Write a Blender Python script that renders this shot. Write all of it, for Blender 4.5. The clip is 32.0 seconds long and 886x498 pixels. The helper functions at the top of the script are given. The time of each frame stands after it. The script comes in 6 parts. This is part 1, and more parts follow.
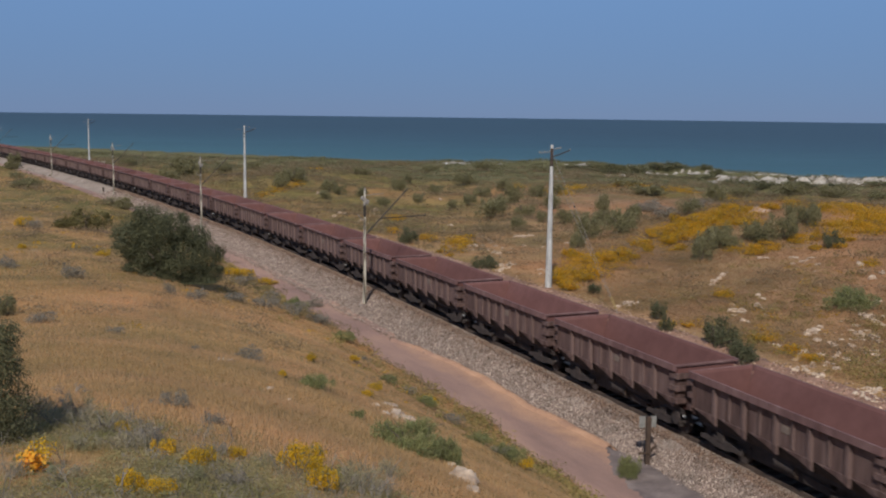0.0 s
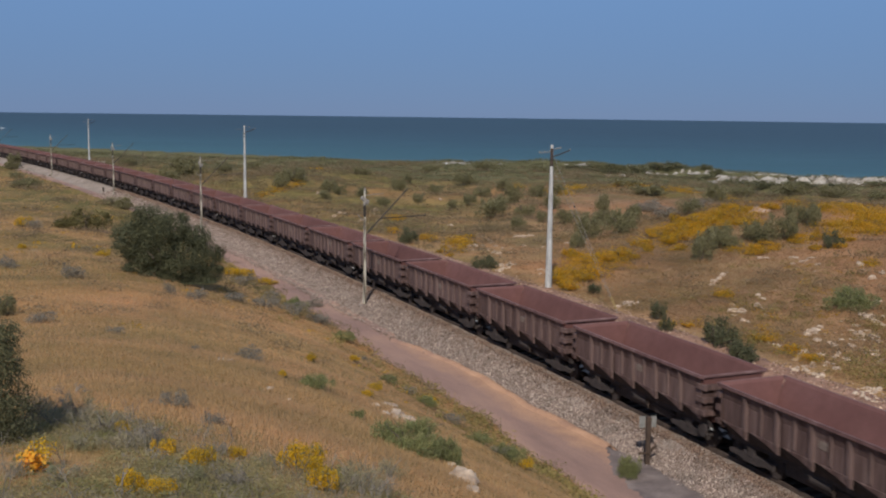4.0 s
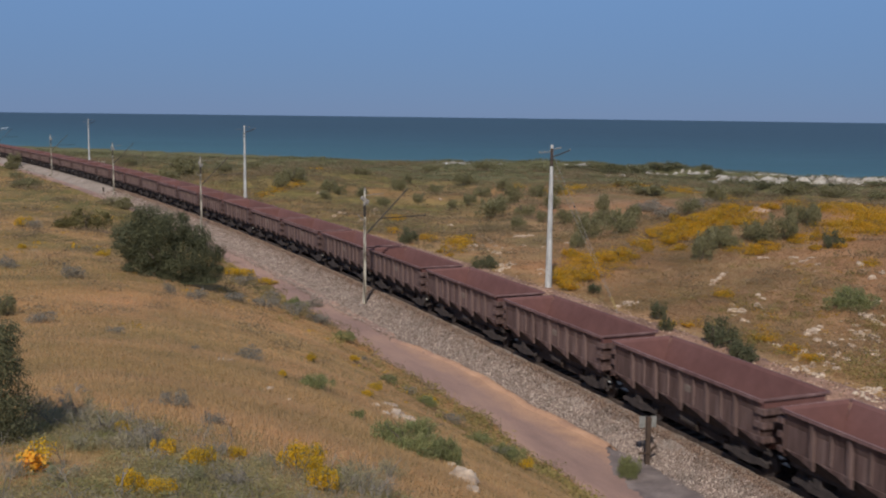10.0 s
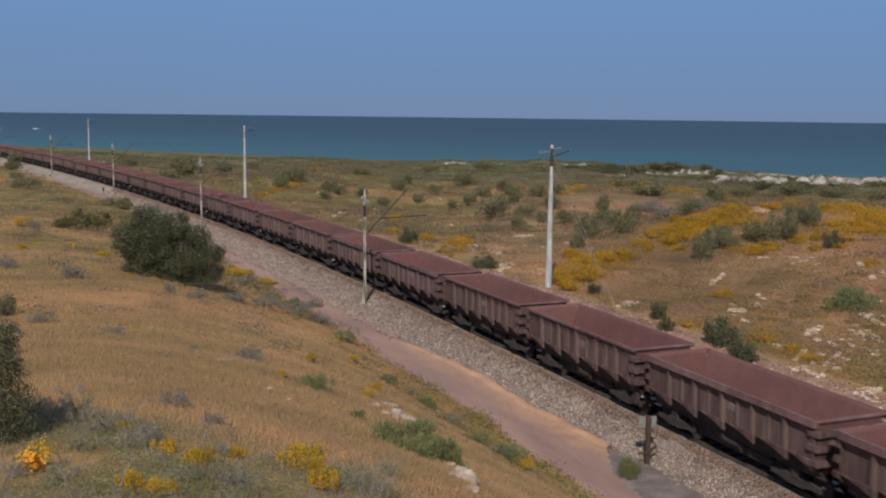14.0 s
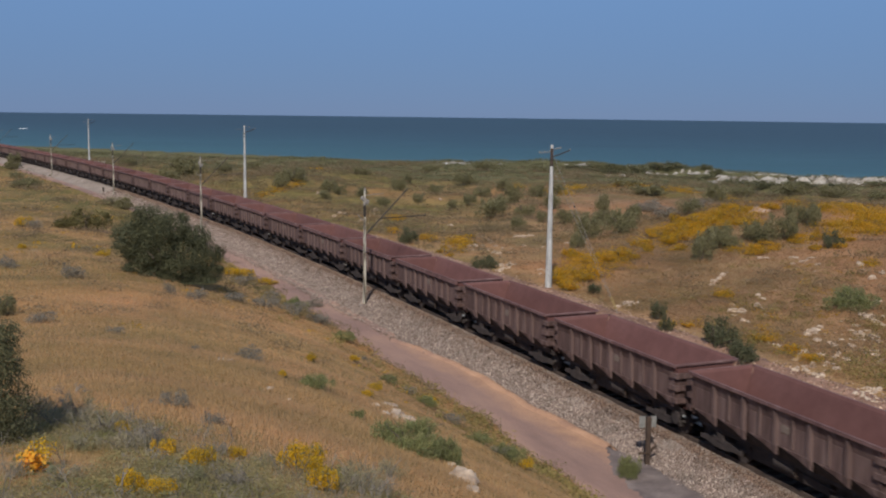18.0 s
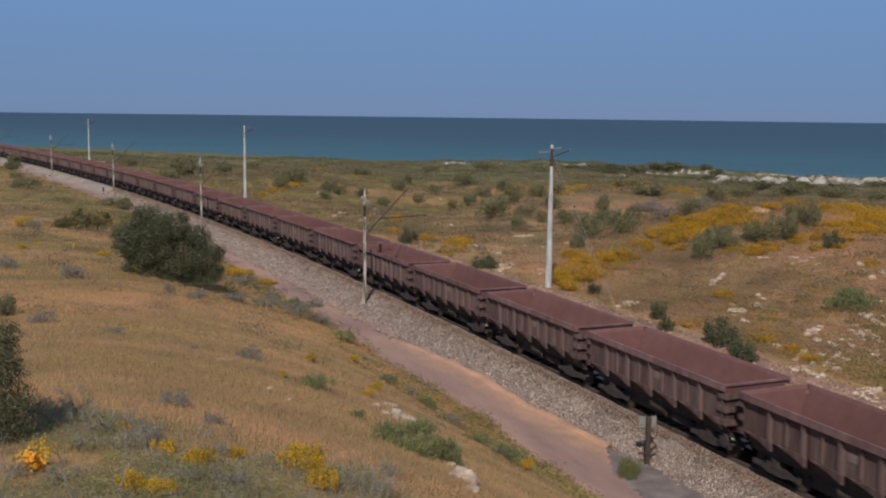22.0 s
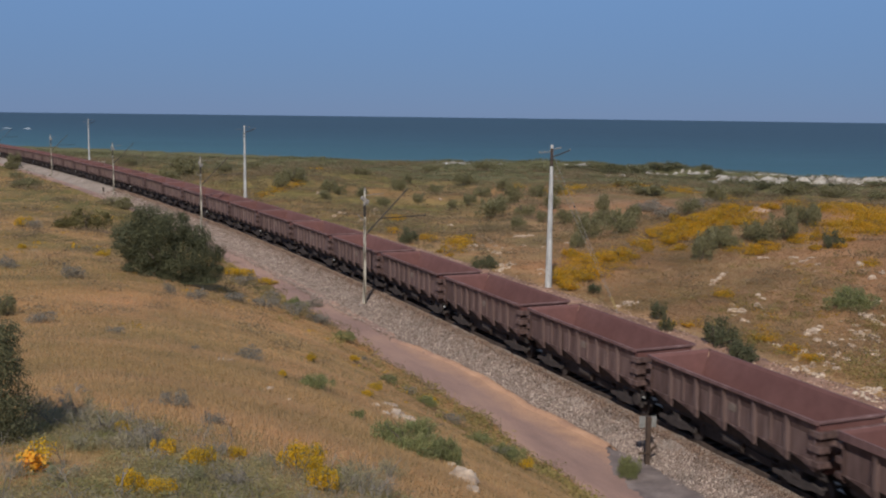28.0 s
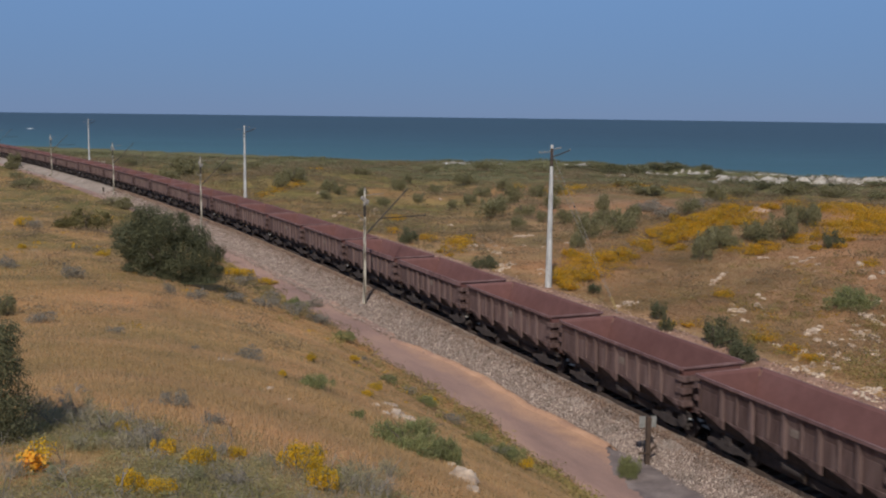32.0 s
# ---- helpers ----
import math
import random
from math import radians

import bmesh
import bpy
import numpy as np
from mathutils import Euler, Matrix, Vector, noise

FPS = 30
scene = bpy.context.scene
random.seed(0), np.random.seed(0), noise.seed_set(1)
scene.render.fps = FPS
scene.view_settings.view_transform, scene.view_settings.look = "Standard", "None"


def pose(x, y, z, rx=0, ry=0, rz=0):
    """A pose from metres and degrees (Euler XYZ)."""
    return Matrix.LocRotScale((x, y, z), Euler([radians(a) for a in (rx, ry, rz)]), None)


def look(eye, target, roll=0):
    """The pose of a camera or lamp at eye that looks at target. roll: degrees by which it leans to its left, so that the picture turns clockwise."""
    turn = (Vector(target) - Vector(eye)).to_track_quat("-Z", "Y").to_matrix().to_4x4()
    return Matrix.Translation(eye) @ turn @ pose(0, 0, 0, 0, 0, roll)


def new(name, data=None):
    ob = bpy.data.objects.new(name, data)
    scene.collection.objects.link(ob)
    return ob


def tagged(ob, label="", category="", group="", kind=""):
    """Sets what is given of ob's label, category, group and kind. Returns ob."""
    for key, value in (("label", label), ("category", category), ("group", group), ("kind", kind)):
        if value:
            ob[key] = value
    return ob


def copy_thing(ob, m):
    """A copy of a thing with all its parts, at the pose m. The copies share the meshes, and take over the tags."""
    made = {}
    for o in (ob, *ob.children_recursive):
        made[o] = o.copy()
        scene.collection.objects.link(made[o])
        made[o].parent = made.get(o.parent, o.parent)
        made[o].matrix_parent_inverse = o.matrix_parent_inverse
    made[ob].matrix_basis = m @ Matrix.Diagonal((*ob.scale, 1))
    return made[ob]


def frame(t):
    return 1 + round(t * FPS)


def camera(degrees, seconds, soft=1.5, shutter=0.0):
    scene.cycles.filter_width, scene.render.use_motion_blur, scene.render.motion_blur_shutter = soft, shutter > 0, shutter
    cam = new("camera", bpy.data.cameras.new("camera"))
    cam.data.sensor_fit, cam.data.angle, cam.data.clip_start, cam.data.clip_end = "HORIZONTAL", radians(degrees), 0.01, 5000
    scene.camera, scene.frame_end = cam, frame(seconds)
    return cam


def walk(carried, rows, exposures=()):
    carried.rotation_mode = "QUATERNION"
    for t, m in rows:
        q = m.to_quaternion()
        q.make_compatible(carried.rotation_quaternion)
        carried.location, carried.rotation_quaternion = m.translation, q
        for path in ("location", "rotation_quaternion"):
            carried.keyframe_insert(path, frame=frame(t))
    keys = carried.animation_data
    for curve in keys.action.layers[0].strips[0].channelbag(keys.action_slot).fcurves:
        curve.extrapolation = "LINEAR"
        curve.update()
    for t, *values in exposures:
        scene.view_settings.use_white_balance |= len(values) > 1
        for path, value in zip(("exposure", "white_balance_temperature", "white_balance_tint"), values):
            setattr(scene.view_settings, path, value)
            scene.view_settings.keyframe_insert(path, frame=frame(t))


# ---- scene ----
SOFT = 2.1
cam = camera(47.575, 32.0, soft=SOFT, shutter=0.3)
EYE = Vector((0.0, 0.0, 12.2665))
TILT = 7.667
VIEW = look(EYE, EYE + Vector((0, math.cos(radians(TILT)), -math.sin(radians(TILT)))), 0.7116)
walk(cam, [(0.0, VIEW), (32.0, VIEW)], exposures=[(0.0, 0.0), (32.0, 0.0)])

# ---- sky and sun ----
SUN_TURN, SUN_HIGH = radians(188.5), radians(41.0)     # compass turn clockwise from +y, height
world = bpy.data.worlds.new("world")
scene.world = world
world.use_nodes = True
wn, wl = world.node_tree.nodes, world.node_tree.links
sky = wn.new("ShaderNodeTexSky")
sky.sky_type, sky.sun_disc = "NISHITA", False
sky.sun_elevation, sky.sun_rotation = SUN_HIGH, SUN_TURN
sky.altitude, sky.air_density, sky.dust_density, sky.ozone_density = 0, 0.9, 0.0, 3.0
# a veil of even marine haze that deepens upwards
way = wn.new("ShaderNodeTexCoord")
rise = wn.new("ShaderNodeSeparateXYZ")
wl.new(way.outputs["Generated"], rise.inputs[0])
veil = wn.new("ShaderNodeValToRGB")
veil.color_ramp.elements[0].position, veil.color_ramp.elements[0].color = 0.0, (0.139, 0.241, 0.455, 1)
veil.color_ramp.elements[1].position, veil.color_ramp.elements[1].color = 1.0, (0.27, 0.35, 0.50, 1)
mid = veil.color_ramp.elements.new(0.13)
mid.color = (0.168, 0.315, 0.60, 1)
wl.new(rise.outputs["Z"], veil.inputs["Fac"])
tenfold = wn.new("ShaderNodeMixRGB")
tenfold.blend_type = "MULTIPLY"
tenfold.inputs[0].default_value = 1.0
tenfold.inputs[2].default_value = (8.7, 8.7, 8.7, 1)
wl.new(veil.outputs["Color"], tenfold.inputs[1])
tint = wn.new("ShaderNodeMixRGB")
tint.inputs[0].default_value = 0.95
wl.new(sky.outputs[0], tint.inputs[1])
wl.new(tenfold.outputs[0], tint.inputs[2])
wl.new(tint.outputs[0], wn["Background"].inputs[0])
wn["Background"].inputs[1].default_value = 0.1

sun = new("sun", bpy.data.lights.new("sun", "SUN"))
sun.data.energy, sun.data.angle, sun.data.color = 4.0, radians(0.55), (1.0, 0.92, 0.81)
sun_way = Vector((math.sin(SUN_TURN) * math.cos(SUN_HIGH), math.cos(SUN_TURN) * math.cos(SUN_HIGH), math.sin(SUN_HIGH)))
sun.matrix_world = Matrix.Translation((0, 0, 60)) @ sun_way.to_track_quat("Z", "Y").to_matrix().to_4x4()

# ---- plan: the line of the track and the lie of the land ----
# terrain
LINE_X, LINE_Y, LINE_TURN = 10.2766, 37.7732, 1.96129
STEP = np.arange(-760.0, 1100.5, 1.0)
_bend = np.where(STEP < -60, 0.0, np.maximum(0.00130997 - 4.33068e-6 * np.clip(STEP, 0, None), 2e-4))
LINE_H = np.cumsum(_bend)
LINE_H = LINE_H - np.interp(0, STEP, LINE_H) + LINE_TURN
_cx, _cy = np.cumsum(np.cos(LINE_H)), np.cumsum(np.sin(LINE_H))
LINE_PX = _cx - np.interp(0, STEP, _cx) + LINE_X
LINE_PY = _cy - np.interp(0, STEP, _cy) + LINE_Y


def on_line(s, side=0.0):
    """Plan place at s metres up the line, side metres to the landward (near) side, and the heading."""
    h = np.interp(s, STEP, LINE_H)
    return (np.interp(s, STEP, LINE_PX) - side * np.sin(h), np.interp(s, STEP, LINE_PY) + side * np.cos(h), h)


def line_coords(x, y):
    """Metres up the line and metres to the landward side, for arrays of plan places."""
    x, y = np.atleast_1d(np.asarray(x, float)), np.atleast_1d(np.asarray(y, float))
    px, py, ph, ps = LINE_PX[::5], LINE_PY[::5], LINE_H[::5], STEP[::5]
    s, u = np.empty(x.shape), np.empty(x.shape)
    for a in range(0, len(x), 8000):
        b = slice(a, a + 8000)
        i = np.argmin((px[None, :] - x[b, None]) ** 2 + (py[None, :] - y[b, None]) ** 2, axis=1)
        dx, dy = x[b] - px[i], y[b] - py[i]
        s[b] = ps[i] + dx * np.cos(ph[i]) + dy * np.sin(ph[i])
        u[b] = -dx * np.sin(ph[i]) + dy * np.cos(ph[i])
    return s, u


def ramp(v, a, b):
    t = np.clip((v - a) / (b - a), 0, 1)
    return t * t * (3 - 2 * t)


def waves(x, y):
    """Gentle unevenness of the land, about one metre from low to high."""
    return (0.50 * np.sin(0.061 * x + 0.043 * y + 1.3) * np.sin(0.027 * x - 0.052 * y + 0.4)
            + 0.30 * np.sin(0.13 * x - 0.09 * y + 2.1) * np.sin(0.07 * x + 0.16 * y)
            + 0.12 * np.sin(0.41 * x + 0.33 * y) * np.sin(0.29 * x - 0.37 * y + 1.0))


def land(x, y):
    """Height of the ground for arrays of plan places."""
    x, y = np.atleast_1d(np.asarray(x, float)), np.atleast_1d(np.asarray(y, float))
    s, u = line_coords(x, y)
    r = np.hypot(x, y)
    q = 0.494 * x + 0.869 * y                          # metres towards the sea
    toe = 6.3 - 0.9 * ramp(s, 40, 90) - 1.4 * ramp(s, 105, 165) + 0.35 * np.sin(0.55 * s + 1) * np.sin(0.23 * s) + 0.22 * np.sin(1.7 * s)
    rise = np.clip((u - toe) / (23.9 - toe), 0, 1)
    rise = 1 - (1 - rise) ** 1.7
    knoll = 11.45 * np.exp(-r / 72.0) * rise
    near = -0.95 + knoll + 0.35 * waves(x, y) * ramp(u, 7, 12) * ramp(r, 4, 20)
    fall = -15.4 * np.clip((q - 70) / 430, 0, 1) ** 1.15
    dune = (4.7 - 2.4 * ramp(x, 112, 140)) * np.exp(-((q - 484) / 22) ** 2) * (0.75 + 0.25 * np.sin(0.085 * x + 0.6) * np.sin(0.15 * x - 0.03 * y)) * ramp(x, -40, 40)
    # a spur of high ground south of the tall pole, and a dune ridge further north
    edge = np.interp(-u, [12, 16, 20, 26, 35, 46, 70], [33, 37, 40, 42, 45.5, 50, 48])
    spur = 4.9 * ramp(-u, 9.5, 52) * (1 - ramp(s, edge - 2, edge + 26)) * (1 - ramp(-u, 62, 150))
    away = (x + 31) * 0.996 + (y - 172) * 0.09
    spur = spur + 2.2 * np.exp(-(away / 13) ** 2) * ramp(y, 165, 215) * (1 - ramp(y, 260, 330)) * ramp(-u, 14, 30)
    far = -0.95 + 0.5 * ramp(-u, 8.5, 11.5) - 0.3 * ramp(-u, 13, 20) + fall + dune + spur + waves(x, y) * (2.4 - 1.2 * ramp(spur, 0.2, 2)) * ramp(-u, 16, 50) * (1 - ramp(q, 430, 500))
    far = far - 1.6 * np.exp(-((q - 444) / 20) ** 2) * ramp(x, 60, 110) - 6.0 * ramp(q, 505, 640)
    far = np.where(q < 492, np.maximum(far, -14.7 + 0.25 * np.sin(0.11 * x) * np.sin(0.07 * y)), far)
    return np.where(u > 0, near, far)
# end terrain

# ---- materials ----
def nodes_of(name, rough=0.8, metal=0.0):
    m = bpy.data.materials.new(name)
    m.use_nodes = True
    n, l = m.node_tree.nodes, m.node_tree.links
    p = n["Principled BSDF"]
    p.inputs["Roughness"].default_value, p.inputs["Metallic"].default_value = rough, metal
    return m, n, l, p


def coords(n, l, scale=(1, 1, 1), world_space=False, turn=0):
    if world_space:
        out = n.new("ShaderNodeNewGeometry").outputs["Position"]
    else:
        out = n.new("ShaderNodeTexCoord").outputs["Object"]
    mp = n.new("ShaderNodeMapping")
    mp.inputs["Scale"].default_value = scale
    if turn:
        first = n.new("ShaderNodeMapping")
        first.inputs["Rotation"].default_value = (0, 0, radians(turn))
        l.new(out, first.inputs["Vector"])
        out = first.outputs["Vector"]
    l.new(out, mp.inputs["Vector"])
    return mp.outputs["Vector"]


def grain(n, l, vec, scale, detail=4.0, rough=0.6):
    t = n.new("ShaderNodeTexNoise")
    t.inputs["Scale"].default_value, t.inputs["Detail"].default_value, t.inputs["Roughness"].default_value = scale, detail, rough
    l.new(vec, t.inputs["Vector"])
    return t.outputs["Fac"]


def stops(n, l, fac, *cols):
    r = n.new("ShaderNodeValToRGB")
    e = r.color_ramp.elements
    while len(e) < len(cols):
        e.new(0.5)
    for el, (at, c) in zip(e, cols):
        el.position, el.color = at, (*c, 1)
    l.new(fac, r.inputs["Fac"])
    return r.outputs["Color"]


def mixed(n, l, fac, a, b, kind="MIX"):
    x = n.new("ShaderNodeMixRGB")
    x.blend_type = kind
    for i, v in enumerate((fac, a, b)):
        if isinstance(v, (int, float)):
            x.inputs[i].default_value = v
        elif isinstance(v, tuple):
            x.inputs[i].default_value = (*v, 1)
        else:
            l.new(v, x.inputs[i])
    return x.outputs[0]


def bumped(n, l, p, height, strength, dist):
    b = n.new("ShaderNodeBump")
    b.inputs["Strength"].default_value, b.inputs["Distance"].default_value = strength, dist
    l.new(height, b.inputs["Height"])
    l.new(b.outputs["Normal"], p.inputs["Normal"])


def surface(name, cols, scale, rough=0.85, metal=0.0, shine=None, fine=None, bump=0.3, dist=0.01, stretch=(1, 1, 1), world_space=False, spread=0.0, turn=0, speck=0.55):
    """A grained surface: broad stains through the colour stops, fine grain over them, and relief."""
    m, n, l, p = nodes_of(name, rough, metal)
    if shine is not None:
        p.inputs["Specular IOR Level"].default_value = shine
    v = coords(n, l, stretch, world_space, turn)
    broad = grain(n, l, v, scale, 5)
    col = stops(n, l, broad, *cols)
    f = grain(n, l, v, fine or scale * 9, 3)
    col = mixed(n, l, speck, col, stops(n, l, f, (0.3, (0.45, 0.45, 0.45)), (0.7, (1.25, 1.25, 1.25))), "MULTIPLY")
    if spread:
        r = n.new("ShaderNodeObjectInfo").outputs["Random"]
        col = mixed(n, l, spread, col, stops(n, l, r, (0.0, (0.55, 0.5, 0.5)), (1.0, (1.3, 1.3, 1.35))), "MULTIPLY")
    l.new(col, p.inputs["Base Color"])
    bumped(n, l, p, f, bump, dist)
    return m


def leafy(name, *cols, rough=0.75, thin=0.4, patch=1.3, hue=0.0, hue_mix=1.0):
    """Leaves: each leaf takes its own shade."""
    m, n, l, p = nodes_of(name, rough)
    r = n.new("ShaderNodeNewGeometry").outputs["Random Per Island"]
    col = stops(n, l, r, *cols)
    v = coords(n, l, (1, 1, 1), True)
    g = grain(n, l, v, patch, 4)
    col = mixed(n, l, 0.5, col, stops(n, l, g, (0.35, (0.6, 0.62, 0.6)), (0.65, (1.2, 1.15, 1.1))), "MULTIPLY")
    if hue:
        col = mixed(n, l, hue_mix, col, stops(n, l, grain(n, l, v, hue, 6, 0.7), (0.38, (0.74, 0.82, 0.72)), (0.5, (1.0, 1.0, 1.0)), (0.62, (1.12, 1.04, 1.16))), "MULTIPLY")
    l.new(col, p.inputs["Base Color"])
    p.inputs["Specular IOR Level"].default_value = 0.2
    if thin:
        tr = n.new("ShaderNodeBsdfTranslucent")
        l.new(col, tr.inputs["Color"])
        mx = n.new("ShaderNodeMixShader")
        mx.inputs[0].default_value = thin
        l.new(p.outputs[0], mx.inputs[1])
        l.new(tr.outputs[0], mx.inputs[2])
        l.new(mx.outputs[0], n["Material Output"].inputs["Surface"])
    return m


def ground_material():
    m, n, l, p = nodes_of("dry_veld", 0.95)
    p.inputs["Specular IOR Level"].default_value = 0.1
    v = coords(n, l, (1, 1, 1), True)
    straw = stops(n, l, grain(n, l, v, 0.22, 6), (0.30, (0.244, 0.148, 0.066)), (0.5, (0.363, 0.224, 0.098)), (0.70, (0.435, 0.296, 0.145)))
    seaward = n.new("ShaderNodeVectorMath"); seaward.operation = "DOT_PRODUCT"
    seaward.inputs[1].default_value = (0.494, 0.869, 0)
    l.new(v, seaward.inputs[0])
    flats = n.new("ShaderNodeMapRange")
    flats.inputs[1].default_value, flats.inputs[2].default_value = 40, 58
    l.new(seaward.outputs["Value"], flats.inputs[0])
    brown = stops(n, l, grain(n, l, v, 0.09, 7, 0.68), (0.32, (0.154, 0.098, 0.055)), (0.48, (0.244, 0.152, 0.085)), (0.62, (0.306, 0.192, 0.107)), (0.72, (0.375, 0.246, 0.148)))
    place = n.new("ShaderNodeSeparateXYZ")
    l.new(v, place.inputs[0])
    south = n.new("ShaderNodeMapRange")
    south.inputs[1].default_value, south.inputs[2].default_value = -8, 18
    l.new(place.outputs["X"], south.inputs[0])
    bleak = n.new("ShaderNodeMath"); bleak.operation = "MULTIPLY"
    l.new(flats.outputs[0], bleak.inputs[0]); l.new(south.outputs[0], bleak.inputs[1])
    straw = mixed(n, l, bleak.outputs[0], straw, brown)
    olive = stops(n, l, grain(n, l, v, 0.5, 5), (0.35, (0.110, 0.092, 0.036)), (0.65, (0.222, 0.170, 0.064)))
    sand = stops(n, l, grain(n, l, v, 0.8, 5), (0.3, (0.30, 0.19, 0.12)), (0.7, (0.46, 0.33, 0.23)))
    patch = stops(n, l, grain(n, l, v, 0.055, 6, 0.65), (0.45, (0, 0, 0)), (0.57, (1, 1, 1)))
    sep = n.new("ShaderNodeSeparateXYZ")
    l.new(v, sep.inputs[0])
    # olive cover thickens towards the sea
    q = n.new("ShaderNodeMath"); q.operation = "MULTIPLY_ADD"
    q.inputs[1].default_value, q.inputs[2].default_value = 0.0022, -0.13
    l.new(sep.outputs["Y"], q.inputs[0])
    q.use_clamp = True
    add = n.new("ShaderNodeMath"); add.operation = "MULTIPLY_ADD"; add.use_clamp = True
    add.inputs[1].default_value = 0.75
    l.new(patch, add.inputs[0]); l.new(q.outputs[0], add.inputs[2])
    north = n.new("ShaderNodeMath"); north.operation = "SUBTRACT"
    l.new(flats.outputs[0], north.inputs[0]); l.new(bleak.outputs[0], north.inputs[1])
    more = n.new("ShaderNodeMath"); more.operation = "MULTIPLY_ADD"; more.use_clamp = True
    more.inputs[1].default_value = 0.32
    l.new(north.outputs[0], more.inputs[0]); l.new(add.outputs[0], more.inputs[2])
    close = n.new("ShaderNodeMapRange")
    close.inputs[1].default_value, close.inputs[2].default_value, close.inputs[3].default_value, close.inputs[4].default_value = 165, 235, -0.75, 0
    l.new(seaward.outputs["Value"], close.inputs[0])
    barer = n.new("ShaderNodeMath"); barer.operation = "MULTIPLY_ADD"; barer.use_clamp = True
    l.new(bleak.outputs[0], barer.inputs[0]); l.new(close.outputs[0], barer.inputs[1]); l.new(more.outputs[0], barer.inputs[2])
    col = mixed(n, l, barer.outputs[0], straw, olive)
    bare = stops(n, l, grain(n, l, v, 0.35, 7, 0.7), (0.62, (0, 0, 0)), (0.70, (1, 1, 1)))
    col = mixed(n, l, mixed(n, l, 1.0, bare, (0.55, 0.55, 0.55), "MULTIPLY"), col, sand)
    col = mixed(n, l, 1.0, col, stops(n, l, grain(n, l, v, 0.07, 6, 0.72), (0.40, (0.80, 0.80, 0.80)), (0.5, (1.02, 1.0, 1.0)), (0.60, (1.18, 1.12, 1.10))), "MULTIPLY")
    col = mixed(n, l, 1.0, col, stops(n, l, grain(n, l, v, 0.034, 6, 0.66), (0.40, (0.90, 0.99, 0.90)), (0.5, (1.0, 1.0, 1.0)), (0.60, (1.12, 0.99, 0.97))), "MULTIPLY")
    # bare white sand on the dunes above the beach
    dot = n.new("ShaderNodeVectorMath"); dot.operation = "DOT_PRODUCT"
    dot.inputs[1].default_value = (0.494, 0.869, 0)
    l.new(v, dot.inputs[0])
    mr = n.new("ShaderNodeMapRange")
    mr.inputs[1].default_value, mr.inputs[2].default_value = 438, 476
    l.new(dot.outputs["Value"], mr.inputs[0])
    me = n.new("ShaderNodeMapRange")
    me.inputs[1].default_value, me.inputs[2].default_value = -50, 210
    l.new(sep.outputs["X"], me.inputs[0])
    both = n.new("ShaderNodeMath"); both.operation = "MULTIPLY"
    l.new(mr.outputs[0], both.inputs[0]); l.new(me.outputs[0], both.inputs[1])
    blot = n.new("ShaderNodeMath"); blot.operation = "MULTIPLY_ADD"
    blot.inputs[1].default_value = 0.66
    l.new(both.outputs[0], blot.inputs[0]); l.new(grain(n, l, v, 0.13, 6, 0.75), blot.inputs[2])
    white = stops(n, l, grain(n, l, v, 0.5, 5, 0.7), (0.35, (0.16, 0.14, 0.10)), (0.5, (0.42, 0.37, 0.32)), (0.65, (0.55, 0.49, 0.43)))
    # green cover behind the dunes
    gr = n.new("ShaderNodeMapRange")
    gr.inputs[1].default_value, gr.inputs[2].default_value = 200, 275
    l.new(dot.outputs["Value"], gr.inputs[0])
    ga = n.new("ShaderNodeMath"); ga.operation = "MULTIPLY_ADD"
    ga.inputs[1].default_value = 0.55
    l.new(gr.outputs[0], ga.inputs[0]); l.new(grain(n, l, v, 0.045, 5, 0.6), ga.inputs[2])
    green = stops(n, l, grain(n, l, v, 0.12, 6, 0.7), (0.35, (0.098, 0.094, 0.045)), (0.65, (0.176, 0.161, 0.077)))
    cover = stops(n, l, ga.outputs[0], (0.72, (0, 0, 0)), (0.92, (1, 1, 1)))
    col = mixed(n, l, cover, col, green)
    col = mixed(n, l, stops(n, l, blot.outputs[0], (0.98, (0, 0, 0)), (1.08, (1, 1, 1))), col, white)
    fine = grain(n, l, v, 5.0, 3, 0.6)
    col = mixed(n, l, 0.7, col, stops(n, l, fine, (0.3, (0.62, 0.60, 0.57)), (0.7, (1.22, 1.22, 1.22))), "MULTIPLY")
    l.new(col, p.inputs["Base Color"])
    bumped(n, l, p, fine, 0.35, 0.05)
    return m


